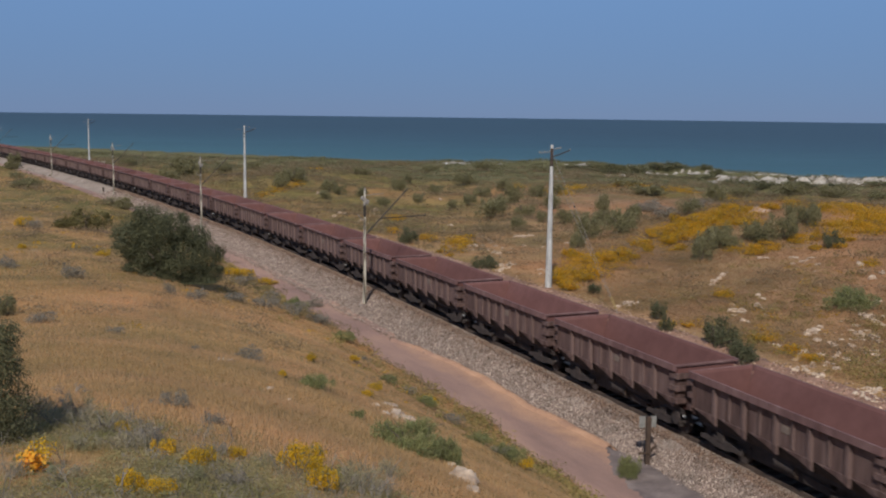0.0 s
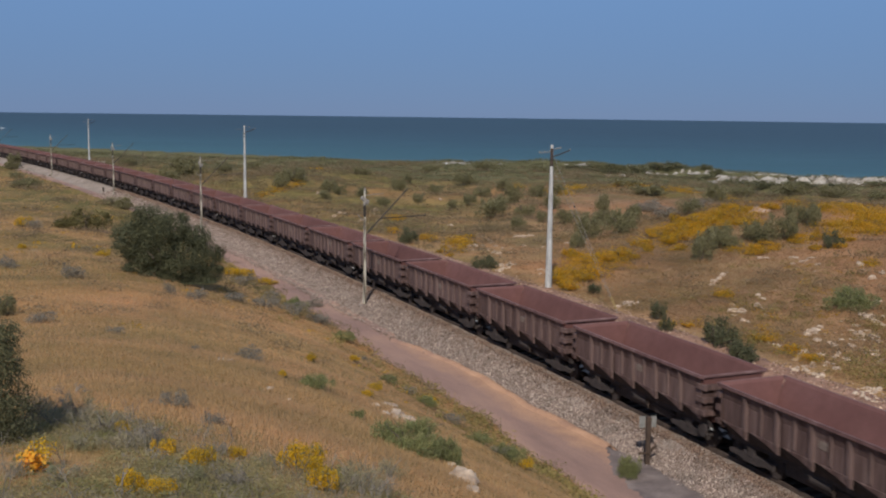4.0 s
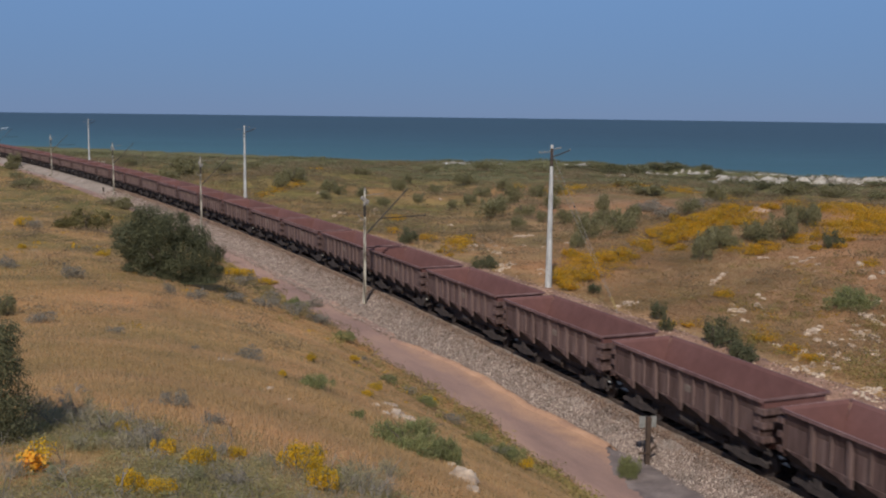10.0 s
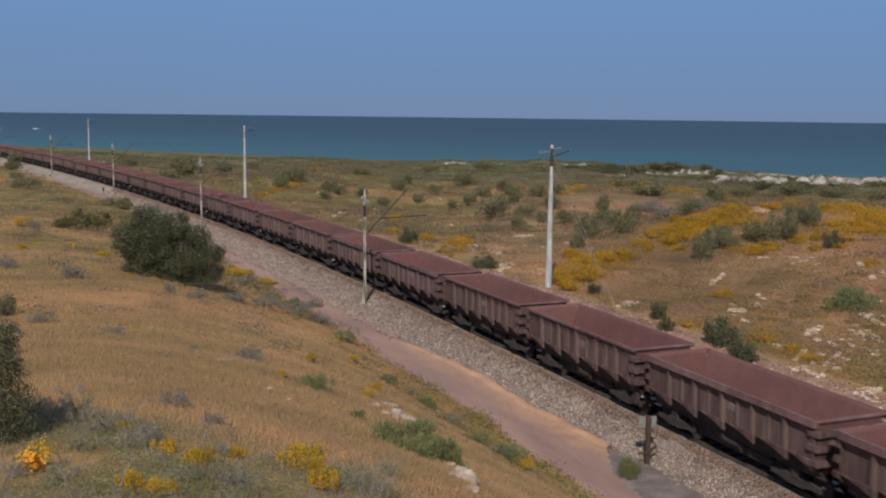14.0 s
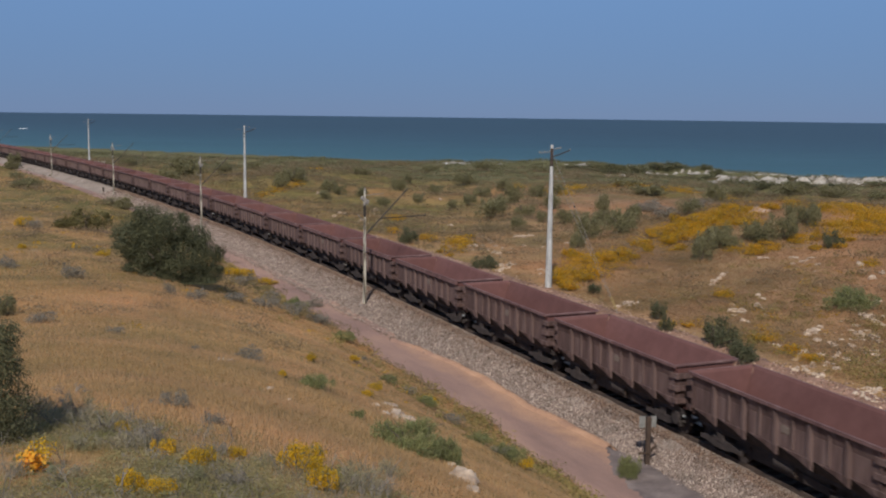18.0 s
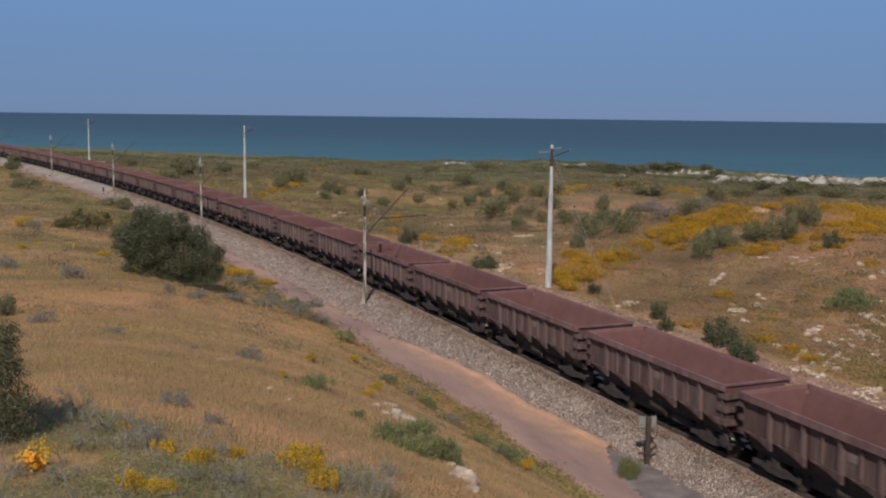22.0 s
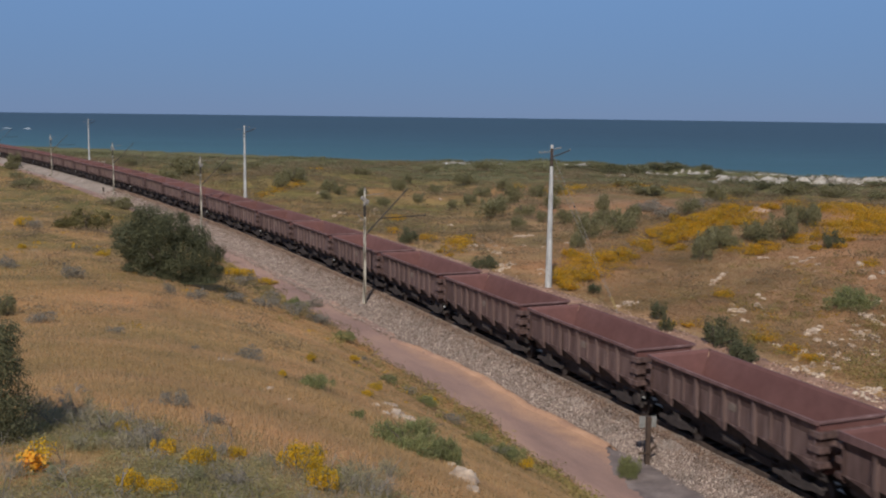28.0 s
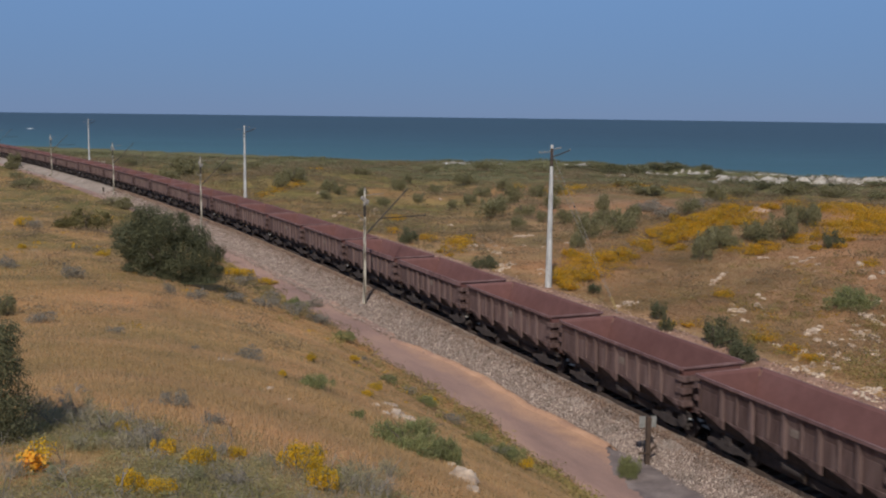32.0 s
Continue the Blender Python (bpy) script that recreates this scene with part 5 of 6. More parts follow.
CARPET_ROWS = [
    (9.5, 76.7, 2, 10.5), (11.4, 81.4, 3.3, 13.6), (13.8, 83.7, 4.3, 11.2), (15.3, 85.3, 2.5, 7.3), (18.5, 89.4, 3.6, 7.5),
    (21.3, 92.9, 4.3, 11.3), (23.2, 93.9, 3.8, 11.5), (25.1, 94.6, 4.4, 9), (27.3, 95.6, 5.1, 8.4), (29.4, 99.2, 5.8, 7.2),
    (19.4, 86.5, 4.5, 3.5), (17, 86.5, 3, 2.8), (28.1, 92.1, 2.7, 3.8), (34.3, 99.8, 3.6, 5.9), (60.7, 213.3, 5, 30),
    (36.6, 93.2, 5.1, 7.6), (39.6, 93.1, 3.4, 11.7), (38.7, 89, 3.3, 6.4), (28.7, 82.2, 5.9, 2.4), (26.2, 82.3, 3.9, 2),
    (24.5, 82.2, 2.9, 1.7), (30.8, 79.1, 1.2, 2.7), (32.7, 80.7, 1.5, 2.8), (30.8, 84.2, 3, 2.7), (33, 86.5, 4.2, 2.6),
    (35.8, 83.3, 3.1, 3.1), (46.9, 235.3, 10.8, 7.5), (52.1, 223.4, 9, 9), (39.2, 236.7, 12.2, 2.5), (31.2, 236.3, 5.4, 5),
    (24.7, 219.5, 6.2, 25.5), (16.5, 234.8, 5.3, 5.5), (1.2, 105.0, 2.4, 8.0), (2.2, 103.5, 1.8, 6.0), (0.9, 95.3, 2.4, 3),
    (-1.5, 107.4, 1.8, 4), (-6.3, 131.6, 1.9, 4), (-5.8, 114.5, 1, 4), (-31.2, 173.6, 3.6, 9), (-30.1, 180, 4.0, 10),
    (-29.2, 188.2, 4.0, 10), (-28.4, 193.4, 3.2, 8), (14.6, 60.5, 2.1, 1.5), (15.4, 59.5, 1.1, 1.3), (19.3, 68.6, 0.6, 1.5),
    (18.3, 56.2, 2, 1.2), (18.8, 53.2, 1.6, 1.2), (19, 51.4, 1.3, 1.2), (31.2, 72, 1.3, 1.9), (28.4, 79.9, 2.9, 1.9),
    (25.5, 81, 2.4, 2.2), (26.8, 81.4, 2.4, 2.4), (29.4, 82.9, 2.2, 3), (30.7, 83.8, 2.2, 3.2), (31.9, 83.5, 2.4, 3.2), (33.4, 83.7, 2.6, 3.4), (35, 84.1, 2.6, 3.6), (36.8, 85, 2.8, 3.8), (34.9, 86.4, 2.6, 3), (37.9, 88.9, 2.6, 3.6),
]
DUNE_ROWS = [
    (100.2, 352.3, 11.87, 1.98), (103.4, 341.2, 11.5, 1.92), (109.2, 337.2, 10.61, 2.08), (111.7, 332.2, 7.47, 1.68), (119.5, 336.2, 9.45, 2.27),
    (125.9, 338.2, 10.64, 2.66), (131.2, 337.2, 10.61, 2.27), (136.9, 337.2, 10.23, 2.08), (182, 429.2, 12.54, 2.89), (186.9, 426.2, 11.02, 3.11),
]
BLOWOUT_ROWS = [
    (5.7, 529.4, 16.62, 1.78), (-122.3, 352.7, 11.08, 1.19), (27.6, 522.3, 5.86, 1.46), (61.6, 506.3, 3.41, 1.8), (69.9, 500.3, 7.5, 2.2),
    (59.2, 362.0, 3.0, 1.7), (64.2, 362.0, 3.6, 2.4), (91.9, 495.0, 4.5, 2.6), (96.6, 476.0, 4.0, 3.4), (100.4, 471.0, 4.6, 2.2),
    (103.9, 471.0, 3.2, 2.0), (109.2, 472.5, 3.4, 1.8), (112.2, 473.0, 2.2, 3.6), (117.0, 466.0, 5.2, 2.0), (121.6, 463.5, 3.4, 2.8), (114.6, 470.0, 1.8, 3.8),
    (107.6, 497.0, 5.0, 5.0), (112.8, 410.6, 4.2, 2.07), (1.2, 470.0, 5.0, 2.2), (-3.0, 480.0, 4.0, 1.8),
]
HEAP_ROWS = [
    (30.8, 97.4, 2.86, 0.99),
]
THICKET_ROWS = [
    (86.2, 404.7, 7.92, 1.0), (93.4, 406.2, 9.39, 0.8), (101.2, 407.4, 10.4, 0.8), (95.0, 360.0, 6.29, 1.89), (115.9, 339.6, 5.26, 2.43), (94.6, 333.6, 7.82, 1.76), (145.6, 343.2, 12.6, 1.89), (133.2, 331.5, 10.06, 1.61), (103.2, 327.9, 11.62, 1.55), (102.7, 279.1, 10.05, 1.17), (61.5, 371.0, 10.44, 1.88), (68.0, 371.0, 8.99, 1.84), (63.2, 426.2, 9.7, 1.94),
    (73.9, 480.2, 15.1, 3.77), (72.6, 425.2, 14.32, 3.82), (82.4, 425.9, 15.3, 4.31), (102.2, 480.1, 16.17, 4.85), (110.8, 482.8, 13.54, 4.34),
    (122.7, 470.7, 9.5, 3.2), (111.4, 411.5, 9.25, 3.69), (62.4, 475.3, 16, 2.67), (96.4, 333.1, 11.24, 2.62), (89.4, 281.5, 11.08, 2.21),
    (98.6, 280.6, 9.47, 1.89), (140.3, 326.4, 11.01, 2.57), (109.1, 279.3, 9.42, 1.89), (101.1, 404.8, 11.37, 0.9),
]

plant(dark_kinds, [(x, y, 1.1 * w, 1.15 * h) for x, y, w, h in DARK_ROWS], rng)
plant(olive_kinds, [(x, y, w, (1.35 if y < 200 and y > 70 and w < 7 else 1.1) * h) for x, y, w, h in OLIVE_ROWS_A + OLIVE_ROWS_B], rng)
moss_kinds = [shrub("olive_bush", "lumpy olive green bush on the dry slope", "bush", "olive bushes on the slope", 45 + i, 8, 3600, 0.020, L_MOSS) for i in range(2)]
plant(moss_kinds, MOSS_ROWS, rng)
plant(green_kinds, [(x, y, 1.25 * w, 1.2 * h) for x, y, w, h in GREEN_ROWS], rng)
GREY_ROWS_C = [
    (23.8, 106.7, 4.22, 1.57), (27.0, 106.0, 3.0, 1.5), (31.8, 160.7, 5.44, 1.45), (33.6, 162.9, 4.23, 1.66),
]
plant(grey_kinds, GREY_ROWS_C + [r for i, r in enumerate(GREY_ROWS + GREY_ROWS_B) if r[1] > 11.5 or i % 4 == 0], rng)
plant(sage_kinds, [(x, y, 1.25 * w, 1.15 * h) for i, (x, y, w, h) in enumerate(GREY_ROWS + GREY_ROWS_B) if y <= 11.5 and i % 4], rng)
plant(yellow_kinds, [(x, y, 1.02 * w, (1.15 if y < 11 else 1.25) * h) for x, y, w, h in YELLOW_ROWS], rng)
zone_rows = spread(ZONE_ROWS[:12], rng, 1.0, 2.1, 0.5) + spread(ZONE_ROWS[12:], rng, 0.7, 1.7, 0.36)
plant(gold_kinds, zone_rows, rng)


def build_big_bush():
    top = new("large_bush")
    tagged(top, "large dark green dense bush on the grassy slope", "bush")
    x, y = -14.6, 52.0
    lobes = [(-1.57, 0.44, 2.33, 1.12, 1.17, 1.06), (-0.9, 0.43, 2.84, 1.02, 1.07, 0.97), (-1.66, -0.82, 2.04, 0.82, 0.86, 0.78), (0.5, -0.78, 2.7, 0.99, 1.04, 0.94), (0.63, 0.27, 2.91, 0.67, 0.71, 0.64), (-0.31, 0.13, 1.63, 1.29, 1.36, 1.23), (1.65, 0.04, 2.27, 0.76, 0.8, 0.72), (1.32, -0.47, 1.44, 1.27, 1.33, 1.21), (2.21, -0.05, 1.24, 0.91, 0.96, 0.86), (2.55, -0.05, 0.35, 0.61, 0.64, 0.58), (1.84, -0.09, 0.14, 0.85, 0.9, 0.81), (1.0, -0.68, 0.64, 0.91, 0.95, 0.86), (-0.84, -0.3, 1.33, 1.04, 1.09, 0.99), (0.1, -0.35, 0.75, 0.61, 0.64, 0.58), (-1.2, -0.6, 0.75, 0.7, 0.7, 0.6), (-0.5, -0.8, 0.3, 0.6, 0.6, 0.5), (0.5, -0.9, 0.0, 0.6, 0.6, 0.5), (1.3, -0.9, -0.3, 0.6, 0.6, 0.5), (2.3, -0.6, -0.3, 0.6, 0.6, 0.5)]
    r3 = random.Random(31)
    for a, b, c, d, e, g in lobes[:]:
        for _ in range(9):
            t, w = r3.uniform(0, 6.28), r3.uniform(-0.2, 0.95)
            k, flat = r3.uniform(0.24, 0.40) * d, math.sqrt(1 - w * w)
            lobes.append((a + 0.86 * d * flat * math.cos(t), b + 0.86 * e * flat * math.sin(t), c + 0.86 * g * w, k, k, 0.8 * k))
    v, f = leaf_cloud(3, lobes, 80000, 0.042)
    raw("crown", v, f, L_DARK, top)
    bm = stems(bmesh.new(), 4, 14, 2.0, 2.0, 0.09)
    part("trunk", bm, M_BARK, top, "grey twisted trunks")
    top.matrix_basis = pose(x, y, height(x, y))


def build_edge_bush():
    top = new("edge_bush")
    tagged(top, "tall dark green bush beside grey dry scrub", "bush")
    lobes = [(0, 0, 0.55, 0.42, 0.42, 0.5), (-0.1, 0.1, 0.95, 0.36, 0.36, 0.34), (0.18, -0.05, 0.86, 0.2, 0.25, 0.22), (0.1, 0, 0.3, 0.38, 0.4, 0.3), (-0.4, 0, 0.6, 0.4, 0.4, 0.5), (-0.3, 0.2, 1.15, 0.3, 0.3, 0.25), (-0.1, 0, 0.2, 0.36, 0.38, 0.26), (0.2, 0.1, 1.12, 0.14, 0.16, 0.16)]
    v, f = leaf_cloud(8, lobes, 46000, 0.0125)
    raw("crown", v, f, L_THICKET, top)
    part("trunk", stems(bmesh.new(), 9, 9, 0.5, 1.0, 0.03), M_BARK, top, "grey trunks")
    top.matrix_basis = pose(-4.57, 9.75, height(-4.57, 9.75) - 0.03)


def build_dead_bush(seed, x, y, w, h):
    """A leafless bush: stems that fork three times into pale twigs."""
    top = new("dead_bush")
    tagged(top, "leafless grey bush of bleached forking twigs", "bush", group="leafless bushes on the slope")
    r = random.Random(seed)

    def fork(bm, p, d, length, thick, depth):
        q = p + d * length
        rod(bm, p, q, thick, 0.65 * thick, 4)
        if depth:
            for _ in range(3):
                e = (d + Vector((r.uniform(-1, 1), r.uniform(-1, 1), r.uniform(-0.35, 0.55))) * 0.75).normalized()
                fork(bm, q, e, length * r.uniform(0.6, 0.85), 0.6 * thick, depth - 1)

    for _ in range(9):
        bm = bmesh.new()
        t = r.uniform(0, 6.28)
        d = Vector((math.cos(t) * w, math.sin(t) * w, h * r.uniform(0.7, 1.5))).normalized()
        fork(bm, Vector((0.04 * math.cos(t), 0.04 * math.sin(t), -0.03)), d, 0.34 * max(w * 0.5, h), 0.0050, 3)
        part("branch", bm, M_TWIG, top)
    top.matrix_basis = pose(x, y, height(x, y))


def build_orange_flowers():
    top = new("orange_flower_clump")
    tagged(top, "clump of bright orange daisies with yellow edges", "flowers")
    v, f = leaf_cloud(12, lobed(12, 5, 0.42, 0.26), 500, 0.016)
    raw("foliage", v, f, L_GREEN, top)
    v, f = leaf_cloud(13, lobed(13, 5, 0.36, 0.27), 620, 0.014, 1.0)
    tagged(raw("blossom", v, f, L_ORANGE, top), "orange blossom", kind="stuff")
    v, f = leaf_cloud(14, [(0.1, 0.06, 0.2, 0.12, 0.12, 0.09)], 160, 0.011, 1.0)
    tagged(raw("yellow_blossom", v, f, L_YELLOW, top), "yellow blossom", kind="stuff")
    top.matrix_basis = pose(-3.57, 8.38, height(-3.57, 8.38) - 0.01)


def build_hummock(seed, label, mat, tufts):
    """A lumpy mound about 1 wide and 1 high, with tufts of scrub on it."""
    top = new("sand_dune")
    tagged(top, label, "dune", group="bare dunes above the beach")
    n = 44
    g = np.linspace(-0.62, 0.62, n)
    X, Y = np.meshgrid(g, g)
    r = np.hypot(X, Y)
    z = np.exp(-(r / 0.34) ** 2.4)
    for j in range(n):
        for i in range(n):
            p = Vector((X[j, i] * 5 + seed, Y[j, i] * 5, seed * 0.7))
            z[j, i] = z[j, i] * (1 + 0.55 * noise.noise(p) + 0.3 * noise.noise(p * 2.6)) + 0.10 * noise.noise(p * 2.1) * math.exp(-r[j, i] ** 2 * 6)
    z -= 0.06
    v = np.stack([X.ravel(), Y.ravel(), z.ravel()], 1)
    j, i = np.meshgrid(np.arange(n - 1), np.arange(n - 1), indexing="ij")
    f = np.stack([j * n + i, j * n + i + 1, (j + 1) * n + i + 1, (j + 1) * n + i], -1).reshape(-1, 4)
    raw("sand", v, f, mat, top)
    if tufts:
        rs = np.random.RandomState(seed)
        at = v[(v[:, 2] > 0.12) & (rs.rand(len(v)) < tufts) & (np.sin(9 * v[:, 0] + seed) * np.sin(8 * v[:, 1] + 2 * seed) > -0.15)]
        lob = [(a, b, c, 0.035, 0.035, 0.10) for a, b, c in at]
        w, f = leaf_cloud(seed, lob, 14 * len(lob), 0.018)
        tagged(raw("dune_scrub", w, f, L_THICKET, top), "dark scrub on the dune", kind="stuff")
    return top


for i, (x, y, w, h) in enumerate(DUNE_ROWS + BLOWOUT_ROWS):
    build_hummock(101 + i, "bright white wind-blown sand hummock dotted with scrub", M_SANDY, 0.42 if i < len(DUNE_ROWS) else 0.3).matrix_basis = Matrix.Translation((x, y, height(x, y) - 0.3)) @ Matrix.Diagonal((w, 1.2 * w, h, 1) if i < len(DUNE_ROWS) else (1.4 * w, 1.6 * w, 0.45 * h, 1))
for x, y, w, h in HEAP_ROWS:
    build_hummock(90, "bare heap of pinkish sand among golden flowers", M_HEAP, 0).matrix_basis = Matrix.Translation((x, y, height(x, y) - 0.15)) @ Matrix.Diagonal((1.4 * w, 1.4 * w, 0.6 * h, 1))
thicket_kinds = [shrub("thicket_bush", "dark olive thicket bush on the beach dunes", "bush", "thicket bushes of the beach", 80 + i, 8, 1200, 0.034, L_THICKET) for i in range(2)]
plant(thicket_kinds, THICKET_ROWS, rng)
build_big_bush()
build_edge_bush()
build_orange_flowers()
for i, (x, y, w, h) in enumerate(((-0.75, 9.7, 0.5, 0.36), (-0.62, 9.3, 0.4, 0.26), (-4.0, 10.9, 0.55, 0.34), (-3.55, 10.4, 0.5, 0.36), (-3.1, 9.9, 0.45, 0.30), (-4.5, 11.3, 0.4, 0.30), (-2.75, 9.0, 0.4, 0.24), (-5.1, 13.4, 0.5, 0.26))):
    build_dead_bush(200 + i, x, y, w, h)


def rock_mesh(seed):
    bm = bmesh.new()
    bmesh.ops.create_icosphere(bm, subdivisions=2, radius=0.5)
    r = random.Random(seed)
    o = Vector((r.uniform(0, 9), r.uniform(0, 9), r.uniform(0, 9)))
    for v in bm.verts:
        n = noise.noise(v.co * 2.2 + o) * 0.6 + noise.noise(v.co * 5 + o) * 0.3
        v.co *= 1 + n
        v.co.z = max(v.co.z * 0.9, -0.25)
    me = bpy.data.meshes.new("limestone_rock")
    bm.to_mesh(me)
    bm.free()
    me.materials.append(M_ROCK)
    return me


ROCKS = [rock_mesh(i) for i in range(6)]


def lay_rocks(rows, rng):
    for i, (x, y, w, h) in enumerate(rows):
        ob = new("rock", ROCKS[i % 6])
        ob.matrix_basis = Matrix.Translation((x, y, height(x, y))) @ Matrix.Rotation(rng.uniform(0, 6.28), 4, "Z") @ Matrix.Diagonal((1.15 * w, w * rng.uniform(0.5, 0.9), h * 1.1, 1))
        tagged(ob, "pale bleached limestone rock in dry grass", "rock", "pale rocks")


broken = []
for x, y, w, h in ROCK_ROWS + ROCK_ROWS_B:
    for i in range(4 if w > 0.3 else 1):
        k = rng.uniform(0.34, 0.66) if w > 0.3 else 1.0
        off = (rng.uniform(-0.5, 0.5) * w, rng.uniform(-0.8, 0.8) * w) if i else (0, 0)
        broken.append((x + off[0], y + off[1], k * w, rng.uniform(0.5, 0.9) * h))
lay_rocks(broken, rng)
# ledges that crop out of the high ground
LEDGE_ROWS = [
    (19.5, 71.7, 0.42, 0.36), (19.9, 72.6, 0.46, 0.40), (20.5, 73.6, 0.50, 0.34), (21.0, 74.5, 0.44, 0.42), (21.5, 75.1, 0.38, 0.30),
    (18.6, 64.0, 0.62, 0.34), (18.95, 63.9, 0.70, 0.42), (19.4, 64.0, 0.55, 0.30), (21.4, 67.3, 0.52, 0.30), (20.7, 64.9, 0.50, 0.34),
    (20.1, 64.1, 0.40, 0.24), (25.3, 78.7, 1.0, 0.22), (27.4, 77.6, 0.7, 0.16), (28.4, 76.8, 0.75, 0.2),
    (30.5, 72.6, 0.8, 0.5), (29.4, 67.9, 0.75, 0.5), (27.3, 62.1, 0.7, 0.55), (25.5, 59.3, 0.9, 0.5),
    (21.8, 57.8, 0.8, 0.4), (21.2, 57.1, 0.55, 0.3),
]
lay_rocks(LEDGE_ROWS, rng)
lay_rocks(spread([(x, y, w, 2 * w, n) for x, y, w, n in ROCK_ZONES], rng, 0.18, 0.6, 0.42), rng)


def scrub_edge(x, y):
    """How far the scrub at the foot of the viewpoint reaches, by direction."""
    a = np.degrees(np.arctan2(x, y))
    return np.interp(a, [-25, -22, -16, -10.5, -6, -3, -1], [13.6, 12.9, 12.0, 11.2, 10.9, 10.4, 8.0])


def scatter_grass():
    """Dry grass on the slope in front of the viewpoint, thinning with distance."""
    rs = np.random.RandomState(2)
    n = 150000
    r = 6.5 * (70 / 6.5) ** rs.rand(n)
    a = np.radians(rs.uniform(-27, 12, n))
    x, y = r * np.sin(a), r * np.cos(a)
    s, u = line_coords(x, y)
    k = (u > 6.6 + 0.5 * np.sin(0.9 * s)) & ((r > scrub_edge(x, y) * rs.uniform(0.9, 1.1, n)) | (rs.rand(n) < 0.15))
    x, y, r = x[k], y[k], r[k]
    z = land(x, y)
    m, b = len(x), 3
    size = np.repeat(rs.uniform(0.5, 1.2, m) * (0.034 + 0.0020 * r), b)
    cx, cy, cz = (np.repeat(q, b) for q in (x, y, z))
    cx, cy = cx + rs.normal(size=m * b) * 0.05, cy + rs.normal(size=m * b) * 0.05
    t = rs.uniform(0, 6.2832, m * b)
    wide = 0.0015 * np.repeat(r, b) ** 0.55
    lean = size * 0.45
    la = rs.uniform(0, 6.2832, m * b)
    p0 = np.stack([cx - wide * np.cos(t), cy - wide * np.sin(t), cz - 0.02], 1)
    p1 = np.stack([cx + wide * np.cos(t), cy + wide * np.sin(t), cz - 0.02], 1)
    p2 = np.stack([cx + lean * np.cos(la), cy + lean * np.sin(la), cz + size], 1)
    v = np.stack([p0, p1, p2], 1).reshape(-1, 3)
    ob = raw("grass", v, np.arange(len(v)).reshape(-1, 3), L_GRASS)
    tagged(ob, "dry ochre grass on the slope", "grass", kind="stuff")


def scatter_ballast():
    """Loose stones over the landward shoulder of the ballast bed."""
    rs = np.random.RandomState(3)
    n = 150000
    s = -14 + 150 * rs.rand(n) ** 1.6
    w = np.where(rs.rand(n) < 0.94, rs.uniform(-0.2, 1.0, n), 1.0 + np.abs(rs.normal(size=n)) * 0.09)
    u = np.where(w < 0, 1.3 + 2.6 * w, 1.3 + w * (shoulder(s) - 1.3))
    x, y, _ = on_line(s, u)
    z = np.where(w < 0, -0.11, np.interp(w, FALL_W, (*FALL_Z[:-2], -0.86, -0.86)) + 0.022)
    base = np.array([(1, 0, 0), (-0.5, 0.87, 0), (-0.5, -0.87, 0), (0, 0, 1), (0.1, 0.1, -0.6)])
    tri = np.array([(0, 1, 3), (1, 2, 3), (2, 0, 3), (1, 0, 4), (2, 1, 4), (0, 2, 4)])
    sz = rs.uniform(0.024, 0.046, n) * (1 + 0.006 * s)
    t = rs.uniform(0, 6.28, n)
    sc = rs.uniform(0.6, 1.3, (n, 1, 3))
    p = base[None] * sc * sz[:, None, None]
    c, d = np.cos(t)[:, None], np.sin(t)[:, None]
    q = np.stack([p[..., 0] * c - p[..., 1] * d + x[:, None], p[..., 0] * d + p[..., 1] * c + y[:, None], p[..., 2] + z[:, None]], -1)
    dusty = w < 0.02 + 0.34 * rs.rand(n) ** 2
    for name, label, pick, mat in (("ballast_stones", "loose grey and tan ballast stones", ~dusty, M_STONE), ("dusty_stones", "ballast stones browned by ore dust beside the rails", dusty, M_DUSTY)):
        f = (np.arange(pick.sum())[:, None, None] * 5 + tri[None]).reshape(-1, 3)
        tagged(raw(name, q[pick].reshape(-1, 3), f, mat), label, "stones", kind="stuff")


def scatter_rubble():
    """Broken stones over the low bank behind the line."""
    rs = np.random.RandomState(13)
    n = 9000
    s = -20 + 130 * rs.rand(n) ** 1.4
    u = -9.0 - 3.4 * rs.rand(n)
    x, y, _ = on_line(s, u)
    z = np.where(u > -12.1, np.interp(-u, [8.4, 9.2, 10.4, 11.4, 11.9, 12.2], [-1.2, -0.72, -0.44, -0.37, -0.41, -0.8]), -0.5)
    z = np.maximum(z, land(x, y))
    base = np.array([(1, 0, 0), (-0.5, 0.87, 0), (-0.5, -0.87, 0), (0.1, 0.1, 0.75), (0.1, 0.1, -0.6)])
    tri = np.array([(0, 1, 3), (1, 2, 3), (2, 0, 3), (1, 0, 4), (2, 1, 4), (0, 2, 4)])
    p = base[None] * rs.uniform(0.6, 1.3, (n, 1, 3)) * (0.04 + 0.10 * rs.rand(n) ** 3)[:, None, None]
    t = rs.uniform(0, 6.28, n)
    c, d = np.cos(t)[:, None], np.sin(t)[:, None]
    q = np.stack([p[..., 0] * c - p[..., 1] * d + x[:, None], p[..., 0] * d + p[..., 1] * c + y[:, None], p[..., 2] + z[:, None]], -1)
    f = (np.arange(n)[:, None, None] * 5 + tri[None]).reshape(-1, 3)
    tagged(raw("rubble_stones", q.reshape(-1, 3), f, M_CHIP), "pinkish broken stones on the low bank", "stones", kind="stuff")


